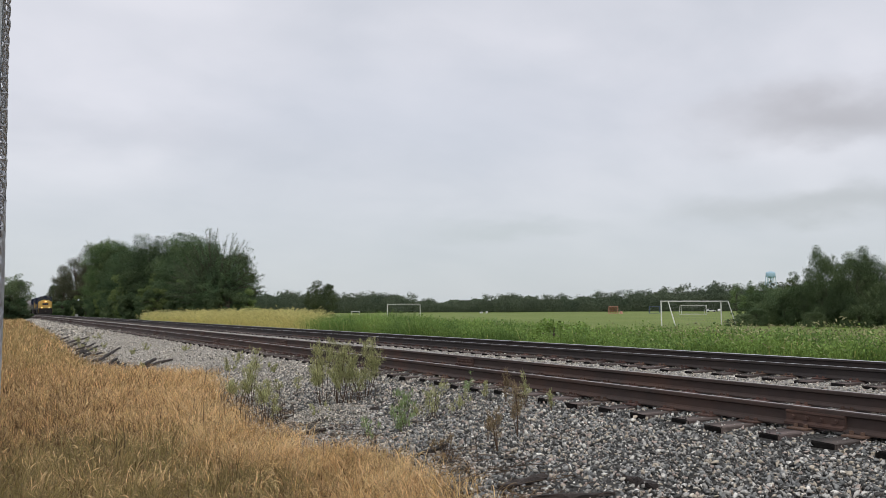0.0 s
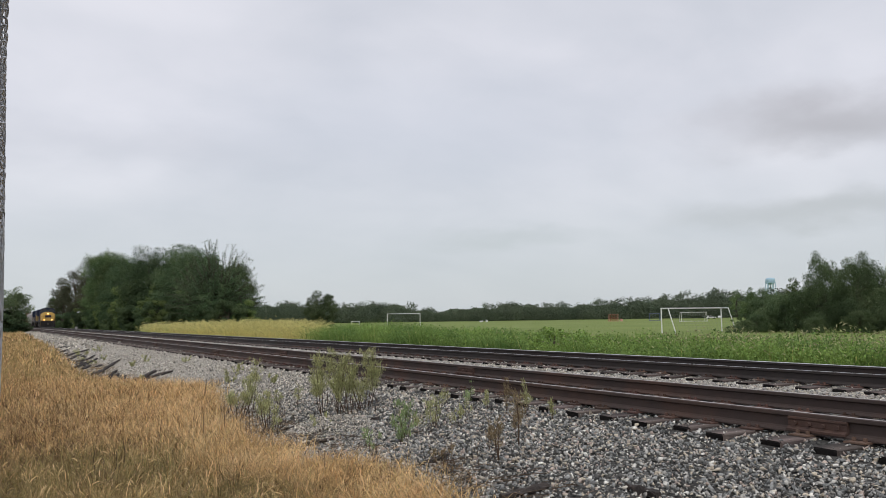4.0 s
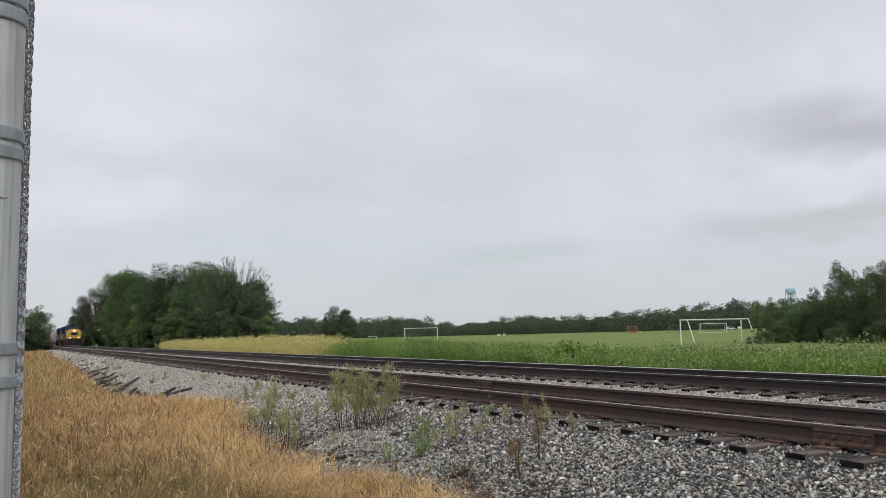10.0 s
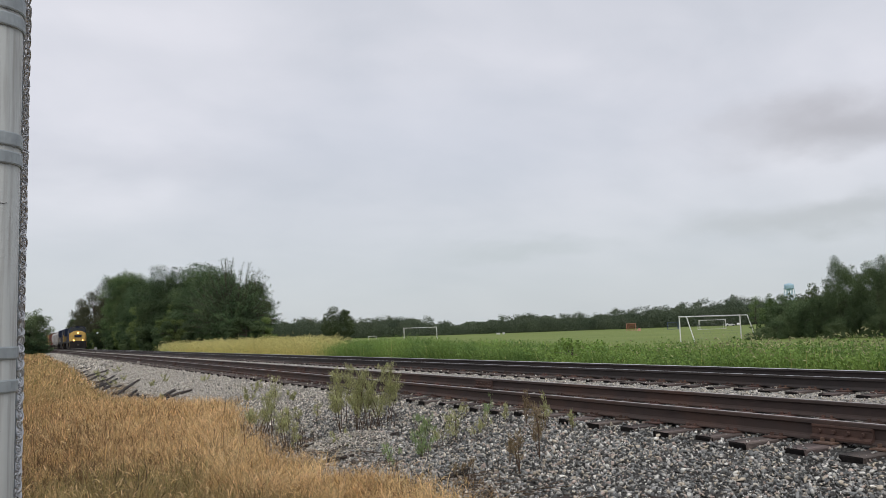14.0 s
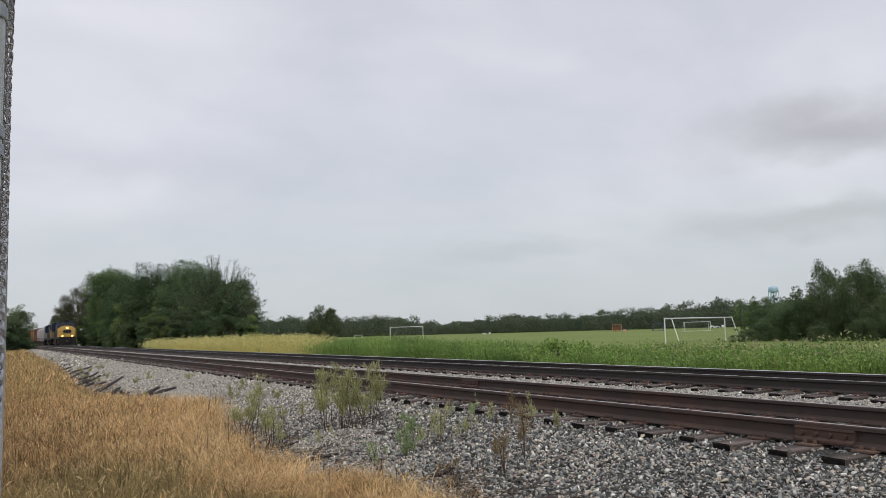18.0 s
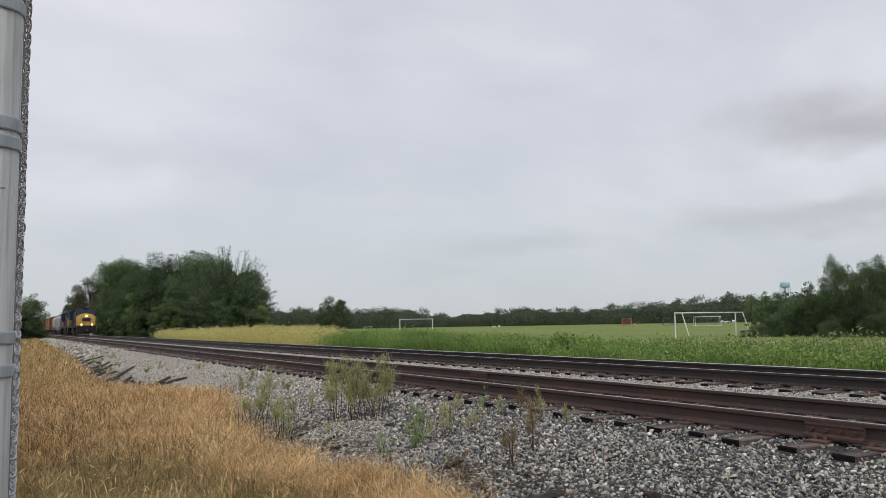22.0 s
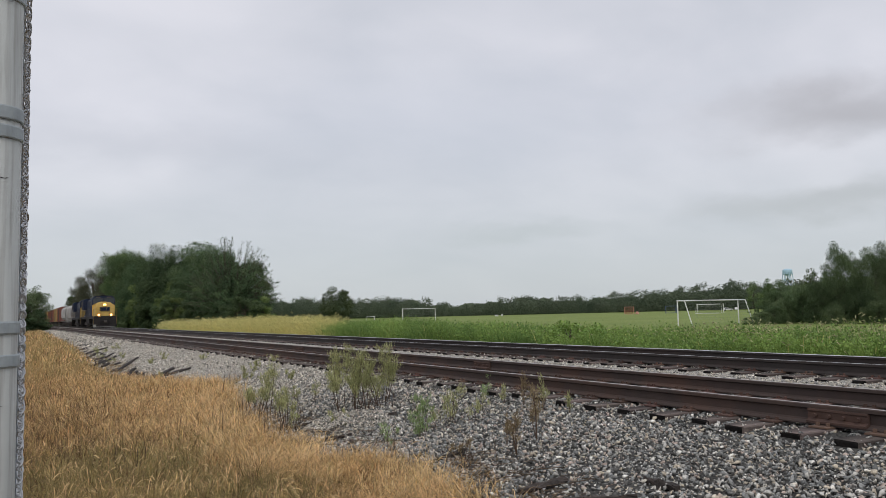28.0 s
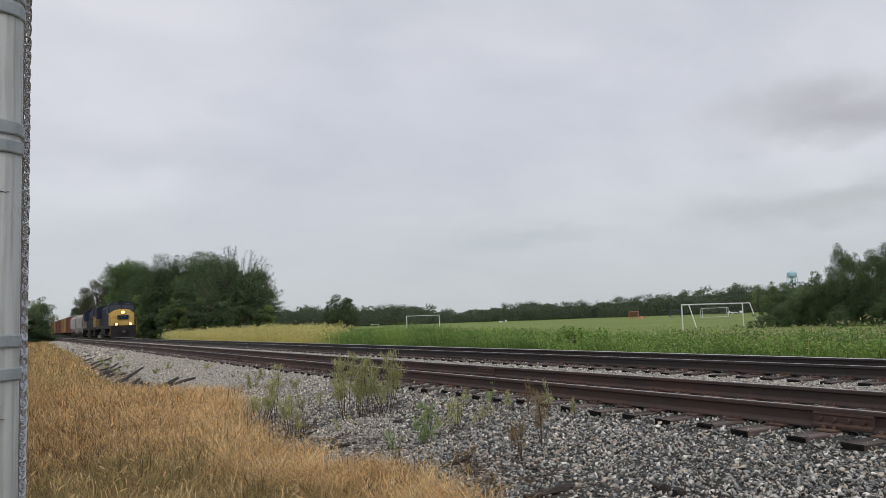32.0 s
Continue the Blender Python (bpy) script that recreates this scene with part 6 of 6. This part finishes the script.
def far_verge():
    """The rank growth beyond the main line: green with seed heads near, golden farther on."""
    r = np.random.default_rng(29)
    g = thing("tall_green_grass", "tall rank green grass and weeds beyond the main line", "grass", kind="stuff")
    for k, (x0, x1, y0, y1, dens, length, width) in enumerate([(14.4, 16.2, 5, 46, 400, 0.95, 0.015), (16.2, 19.5, 8, 54, 130, 1.0, 0.021), (19.5, 24, 10, 66, 40, 0.8, 0.035), (24, 34, 14, 90, 6, 0.5, 0.06)]):
        n = int((x1 - x0) * (y1 - y0) * dens)
        x, y, az, tuft = tufted(r, n, x0, x1, y0, y1, 14, 0.22)
        keep = y < 2.72 * x + r.normal(0, 1.2, n)
        x, y, az, tuft = x[keep], y[keep], az[keep], tuft[keep]
        n = len(x)
        tall = 0.85 + 0.25 * np.sin(x * 1.1 + y * 0.5) * np.sin(y * 0.8 + 2) + 0.2 * (tuft - 0.5) + 0.04 * np.clip((18 - y) / 6, 0, 1) + 0.36 * np.clip((y - 21) / 14, 0, 1)
        L = length * r.uniform(0.7, 1.1, n) * tall
        v, f, tips = blades(np.stack([x, y, ground_height(x, y) - 0.02], 1), L, width * r.uniform(0.6, 1.5, n), np.abs(r.normal(0.22, 0.2, n)), az, r.uniform(0.2, 1.6, n), r, 4 if k == 0 else 3)
        clump = np.sin(x * 2.3 + 1.7 * np.sin(y * 0.31)) * np.sin(y * 0.9 + 1.1) + 0.5 * (tuft - 0.5) * 2
        kindof = np.where(clump + r.normal(0, 0.3, n) > 0.35, 1, np.where(r.uniform(size=n) < 0.03, 2, 0))
        green = [M["tall_green"], M["tall_dark"], M["tall_yellow"]]
        ob = part("blades", mesh_np("blades", v, f, green, np.repeat(kindof, 3 if k == 0 else 2)), None, g); ob["kind"] = "stuff"
        # broad leaves on the taller weeds
        m = int(2.4 * n)
        i = r.integers(0, n, m)
        h = r.uniform(0.2, 0.9, m) ** 0.7
        c = np.stack([x[i] + r.normal(0, 0.06, m), y[i] + r.normal(0, 0.06, m), ground_height(x[i], y[i]) + h * L[i]], 1)
        v, f = leaves(c, np.tile((-0.5, -0.4, 0.3), (m, 1)), 0.062 if k < 2 else 0.10, r, 0.1)
        ob = part("leaves", mesh_np("leaves", v, f, green[:2], np.minimum(kindof[i], 1)), None, g); ob["kind"] = "stuff"
        if k != 3:
            pick = r.uniform(size=n) < np.clip(0.3 * (19 - y) / 9, 0.008, 0.24) * (2.4 if k else 0.25)
            m = int(pick.sum())
            v, f = seed_heads(tips[pick] + np.array([0, 0, 0.04]), az[pick], r.uniform(0.08, 0.13, m), np.full(m, 0.022), r)
            ob = part("seed_heads", mesh_np("seed_heads", v, f, [M["seed_head"]]), None, g, "pale green nodding seed heads"); ob["kind"] = "stuff"
    g = thing("tall_golden_grass", "tall golden yellow grass beyond the main line", "grass", kind="stuff")
    for x0, x1, y0, y1, dens, length, width in [(14.4, 17, 36, 108, 290, 1.22, 0.0105), (17, 23, 42, 108, 95, 1.3, 0.017), (23, 34, 55, 120, 12, 1.2, 0.05)]:
        n = int((x1 - x0) * (y1 - y0) * dens)
        x, y, az, tuft = tufted(r, n, x0, x1, y0, y1, 12, 0.3)
        keep = (r.uniform(size=n) < np.clip((y - 2.55 * x) / 4, 0, 1)) & (y < 6.1 * x + r.normal(0, 2.0, n))
        x, y, az, tuft = x[keep], y[keep], az[keep], tuft[keep]
        n = len(x)
        L = length * r.uniform(0.6, 1.15, n) * (0.9 + 0.2 * tuft) * np.clip(1.25 - (y - 40) / 170, 0.6, 1.1)
        v, f, tips = blades(np.stack([x, y, ground_height(x, y) - 0.02], 1), L, width * r.uniform(0.6, 1.4, n), np.abs(r.normal(0.32, 0.24, n)), az, r.uniform(0.3, 1.8, n), r, 3)
        low = (r.uniform(size=n) < 0.06 + 0.5 * np.clip((y - 72) / 22, 0, 1)).astype(int)
        ob = part("blades", mesh_np("blades", v, f, [M["tall_yellow"], M["tall_green"]], np.repeat(low, 2)), None, g); ob["kind"] = "stuff"
        pick = r.uniform(size=n) < 0.34
        m = int(pick.sum())
        v, f = seed_heads(tips[pick], az[pick], r.uniform(0.14, 0.24, m), np.full(m, 0.03), r)
        ob = part("seed_heads", mesh_np("seed_heads", v, f, [M["gold_head"]]), None, g, "tawny seed heads"); ob["kind"] = "stuff"


far_verge()
tree("verge_shrub", "low rounded leafy green shrub in the tall grass", pose(15.6, 20.2, -0.02), tree_meshes(81, 1.15, 2.2, 0.10, 2600, 0.0, 40, 0.1), M["tall_green"], "shrub")


# ---------------------------------------------------------------- weeds on the ballast, old timber
def weed(x, y, h, spread, stems, leaf_mat, label, seed, leafy=1.0, low=0.25, leaf=0.035, z=None):
    r = np.random.default_rng(seed)
    z = float(ground_height(x, y)) if z is None else z
    w = thing("lineside_weed", label, "weed", pose(x, y, z - 0.01), "weeds growing on the ballast")
    P, O = [], []
    for k in range(stems):
        a = r.uniform(0, 6.28)
        q = r.uniform(0.3, 1) * spread * 1.6
        tip = np.array([math.cos(a) * q, math.sin(a) * q, h * r.uniform(0.55, 1.0)])
        foot = np.array([math.cos(a) * q * 0.3, math.sin(a) * q * 0.3, 0])
        mid = foot * 0.5 + tip * 0.5 + np.array([*(r.normal(0, 0.02, 2)), 0.0])
        rad = 0.0058 if h > 0.5 else 0.003
        part("stem", mesh_np("stem", *tube([foot, mid, tip], [rad, rad * 0.8, rad * 0.3], 5), [M["dead_stem"]], smooth=True), None, w, "brown woody stem")
        # side branches carry the leaves
        twigs = max(3, int(12 * h * leafy + 2))
        for q2 in range(twigs):
            t = r.uniform(low, 0.97)
            s0 = foot + (mid - foot) * t * 2 if t < 0.5 else mid + (tip - mid) * (t * 2 - 1)
            a2 = r.uniform(0, 6.28)
            d = np.array([math.cos(a2) * 0.75, math.sin(a2) * 0.75, r.uniform(0.35, 1.1)]); d /= np.linalg.norm(d)
            ln = h * r.uniform(0.10, 0.30) * (1.15 - 0.6 * t)
            k2 = int(14 * leafy + 6)
            u = r.uniform(0.05, 1.0, k2)[:, None]
            P.append(s0 + d * ln * u + r.normal(0, 0.014 + 0.02 * h, (k2, 3)) * 0.6); O.append(np.repeat(d[None], k2, 0) + r.normal(0, 0.5, (k2, 3)))
    P, O = np.concatenate(P), np.concatenate(O)
    n = len(P)
    # narrow upright leaves
    az = np.arctan2(O[:, 1], O[:, 0])
    v, f, _ = blades(P, leaf * r.uniform(0.7, 1.5, n), np.full(n, leaf * 0.17), np.abs(r.normal(0.5, 0.3, n)), az, r.uniform(0, 0.7, n), r, 3)
    fol = part("foliage", mesh_np("foliage", v, f, [leaf_mat]), None, w, "narrow upright leaves")
    fol["kind"] = "stuff"
    return w


def weeds():
    olive = "bushy olive green weed with brown stems on the ballast"
    for k, (x, y, h, sp, st, lf, lo) in enumerate([(4.20, 10.85, 0.93, 0.24, 5, 1.5, 0.45), (4.38, 10.75, 0.88, 0.26, 5, 1.5, 0.42), (4.46, 10.4, 0.80, 0.20, 4, 1.3, 0.36), (4.84, 10.8, 0.90, 0.20, 4, 1.4, 0.42), (4.72, 10.5, 0.66, 0.2, 4, 1.0, 0.3),
                                               (3.24, 11.75, 0.66, 0.22, 5, 1.2, 0.45), (3.44, 11.9, 0.84, 0.14, 3, 1.1, 0.5), (3.16, 10.1, 0.62, 0.16, 4, 1.0, 0.42), (3.02, 9.7, 0.4, 0.12, 3, 0.6, 0.35)]):
        weed(x, y, h, sp, st, M["weed_leaf"], olive, 200 + k, lf * 1.25, lo, 0.036)
    weed(4.04, 8.0, 0.48, 0.10, 9, M["weed_leaf_green"], "small bright green feathery weed among the stones", 220, 0.8, 0.05, 0.042)
    weed(3.62, 7.95, 0.26, 0.09, 5, M["weed_leaf_green"], "low dull green weed at the straw edge", 221, 0.5, 0.1, 0.04)
    weed(3.75, 9.6, 0.22, 0.16, 6, M["weed_leaf"], "low spreading grey-green weed beside the gravel mound", 222, 1.0, 0.1, 0.04)
    pale = "spindly pale green weed among the stones"
    for k, (x, y, h) in enumerate([(4.58, 8.25, 0.45), (4.42, 8.3, 0.36), (4.72, 8.5, 0.34), (4.85, 8.2, 0.3), (4.3, 12.3, 0.4), (4.1, 12.5, 0.35), (5.0, 9.2, 0.3), (5.2, 8.6, 0.26)]):
        weed(x, y, h, 0.07, 4, M["weed_leaf"], pale, 230 + k, 0.55, 0.3, 0.036)
    brown = "withered brown spindly weed on the ballast"
    for k, (x, y, h) in enumerate([(4.22, 6.35, 0.52), (4.70, 6.70, 0.66), (4.35, 6.75, 0.34), (3.7, 6.5, 0.26), (4.9, 7.0, 0.35)]):
        weed(x, y, h, 0.05, 3, M["weed_brown"], brown, 240 + k, 0.9, 0.45, 0.032)
    tie_weed = "thin green weed sprouting beside the siding ties"
    for k, (x, y, h, mat) in enumerate([(5.72, 9.33, 0.34, "weed_leaf_green"), (5.72, 8.83, 0.27, "weed_leaf"), (5.70, 8.38, 0.46, "weed_brown"), (5.72, 8.0, 0.46, "weed_leaf"), (5.74, 7.48, 0.26, "weed_leaf"), (5.6, 9.8, 0.22, "weed_leaf")]):
        weed(x, y, h, 0.03, 3, M[mat], tie_weed, 250 + k, 0.8, 0.35, 0.034)
    # sparse low growth down the shoulder
    rr = random.Random(8)
    for k in range(16):
        y = rr.uniform(14, 42)
        x = rr.uniform(float(verge_edge(y)) + 0.3, 5.6)
        weed(x, y, rr.uniform(0.15, 0.32), 0.12, 4, M["weed_leaf"], "low grey-green weed on the ballast shoulder", 260 + k, 0.9, 0.05, 0.05)
    # dead stalks along the straw edge
    s = thing("dead_stalks", "dark brown dead weed stalks along the straw edge", "weed", kind="stuff")
    r = np.random.default_rng(12)
    pairs = []
    spots = [(3.1, 11.6, 20, 0.25), (2.95, 9.8, 24, 0.2), (2.75, 11.0, 8, 0.3), (3.0, 7.6, 5, 0.2), (3.2, 6.6, 3, 0.3), (3.95, 6.3, 4, 0.15), (1.2, 8.6, 5, 0.25), (2.4, 10.5, 8, 0.5), (4.45, 10.6, 20, 0.3), (3.4, 16, 10, 0.8)]
    for x, y, n, sp in spots:
        for k in range(n):
            px, py = x + r.normal(0, sp), y + r.normal(0, sp)
            h = r.uniform(0.12, 0.34)
            b = np.array([px, py, float(ground_height(px, py))])
            t = b + np.array([r.normal(0, 0.05), r.normal(0, 0.05), h])
            pairs.append(tube([b, (b + t) / 2 + r.normal(0, 0.012, 3), t], [0.0038, 0.0034, 0.002], 4))
    v, f = joined(pairs, "stalks")
    ob = part("stalks", mesh_np("stalks", v, f, [M["dead_stem"]]), None, s); ob["kind"] = "stuff"


weeds()


def twig_litter():
    """Broken twigs and stalks washed against the straw edge."""
    t = thing("twig_litter", "grey-brown broken twigs and stalks lying on the ballast edge", "twigs", kind="stuff")
    r = np.random.default_rng(77)
    pairs = []
    for x, y, n, sx, sy in ((3.72, 6.1, 70, 0.22, 0.55), (3.45, 8.2, 45, 0.35, 0.35), (3.3, 9.4, 50, 0.3, 0.35), (3.3, 11.2, 40, 0.3, 0.5), (3.75, 5.1, 30, 0.3, 0.3), (3.6, 17.5, 30, 0.5, 2.5)):
        for k in range(n):
            px, py = x + r.normal(0, sx), y + r.normal(0, sy)
            a, L = r.normal(0.35, 0.6), r.uniform(0.08, 0.32)
            z = float(ground_height(px, py)) + 0.045
            p0 = np.array([px - math.cos(a) * L / 2, py - math.sin(a) * L / 2, z + r.uniform(-0.01, 0.02)])
            p2 = np.array([px + math.cos(a) * L / 2, py + math.sin(a) * L / 2, z + r.uniform(-0.01, 0.03)])
            mid = (p0 + p2) / 2 + r.normal(0, 0.012, 3) + np.array([0, 0, 0.008])
            w = r.uniform(0.0015, 0.0042)
            pairs.append(tube([p0, mid, p2], [w, w * 0.9, w * 0.5], 4))
    v, f = joined(pairs, "twigs")
    ob = part("twigs", mesh_np("twigs", v, f, [M["twig"]]), None, t); ob["kind"] = "stuff"


M["twig"] = material("twig", (0.17, 0.125, 0.09), 0.9, colour2=(0.08, 0.06, 0.045), scale=6, island=0.45, spec=0.1)
twig_litter()


def timber(a, b, w, h, seed):
    """A split, rotten length of old tie lying on the slope."""
    r = random.Random(seed)
    (x0, y0), (x1, y1) = a, b
    L = math.hypot(x1 - x0, y1 - y0)
    bm = bmesh.new()
    n = 9
    rings = []
    for i in range(n):
        t = i / (n - 1)
        k = 0.75 + 0.25 * math.sin(math.pi * min(max(t, 0.05), 0.95)) + r.uniform(-0.08, 0.08)
        rings.append([bm.verts.new((L * (t - 0.5), cx * w / 2 * k + r.uniform(-0.01, 0.01), (cz * h / 2) * k + r.uniform(-0.012, 0.012))) for cx, cz in ((-1, -1), (-0.2, -1.05), (1, -0.9), (1.05, 0.2), (0.8, 1), (0.1, 0.8), (-0.7, 1.05), (-1.05, 0.3))])
    for ra, rb in zip(rings, rings[1:]):
        for k in range(8):
            bm.faces.new((ra[k], ra[(k + 1) % 8], rb[(k + 1) % 8], rb[k]))
    bm.faces.new(list(reversed(rings[0]))); bm.faces.new(rings[-1])
    bmesh.ops.recalc_face_normals(bm, faces=bm.faces)
    me = bpy.data.meshes.new("old_tie"); bm.to_mesh(me); bm.free()
    me.materials.append(M["old_wood"])
    o = new("old_tie", me)
    za, zb = float(ground_height(x0, y0)), float(ground_height(x1, y1))
    o.matrix_basis = pose((x0 + x1) / 2, (y0 + y1) / 2, (za + zb) / 2 + h * 0.5 + 0.015, 0, -math.degrees(math.atan2(zb - za, L)), math.degrees(math.atan2(y1 - y0, x1 - x0)))
    return tagged(o, "rotten dark split railway tie lying on the ballast", "railway tie", "old ties dumped on the slope")



OLD_TIMBER = [((2.3, 27.7), (3.2, 31.9), 0.09, 0.08), ((2.65, 24.4), (4.1, 30.7), 0.10, 0.09), ((2.99, 43.2), (3.7, 46.6), 0.11, 0.10), ((2.7, 34.5), (3.4, 38), 0.10, 0.09),
              ((2.8, 29.4), (3.7, 33.8), 0.09, 0.08), ((2.8, 23.1), (3.3, 25.2), 0.09, 0.08), ((3.51, 5.26), (3.95, 5.25), 0.09, 0.04), ((3.50, 4.86), (4.00, 4.48), 0.07, 0.035),
              ((4.32, 4.72), (4.31, 4.39), 0.07, 0.05), ((3.6, 6.79), (4.0, 6.94), 0.05, 0.035), ((3.38, 10.04), (3.8, 10.2), 0.05, 0.04), ((3.15, 8.79), (3.55, 8.85), 0.05, 0.035),
              ((4.1, 9.45), (4.5, 9.62), 0.045, 0.035), ((2.6, 21.5), (3.1, 23.4), 0.13, 0.10), ((3.1, 20.5), (4.0, 23.0), 0.12, 0.10), ((3.0, 26.0), (3.7, 29.0), 0.09, 0.08),
              ((3.3, 33.5), (3.9, 36.5), 0.09, 0.08), ((3.0, 38.5), (3.6, 41.5), 0.13, 0.1), ((3.4, 21.0), (4.3, 22.2), 0.10, 0.08), ((3.6, 51), (4.2, 54.5), 0.10, 0.09), ((3.9, 58), (4.5, 62), 0.11, 0.10)]
rr = random.Random(31)
for k in range(16):
    y = rr.uniform(21, 52)
    x = float(verge_edge(y)) + rr.uniform(0.05, 0.9)
    L = rr.uniform(0.8, 2.2)
    OLD_TIMBER.append(((x, y), (x + L * rr.uniform(0.12, 0.34), y + L), rr.uniform(0.07, 0.13), rr.uniform(0.06, 0.1)))
for k, (a, b, w, h) in enumerate(OLD_TIMBER):
    timber(a, b, w * (0.7 if a[1] > 15 else 1), h * (0.7 if a[1] > 15 else 1), 70 + k)


# ---------------------------------------------------------------- movement
def motions():
    """The train rolls along the main line, and its wheels turn with the way it goes."""
    times = [0.5 * k for k in range(65)]
    for v, o in TRAIN:
        walk(v, [(t, pose(RAIL_M, train_front(t) + o, HEAD_M)) for t in times])
    turns = [0.15 * k for k in range(213)] + [32.0]
    for w, y in SPINNING:
        x0, y0, z0 = w.matrix_basis.translation
        walk(w, [(t, pose(x0, y0, z0, math.degrees((train_front(0) - train_front(t)) / WHEEL_R))) for t in turns])


motions()
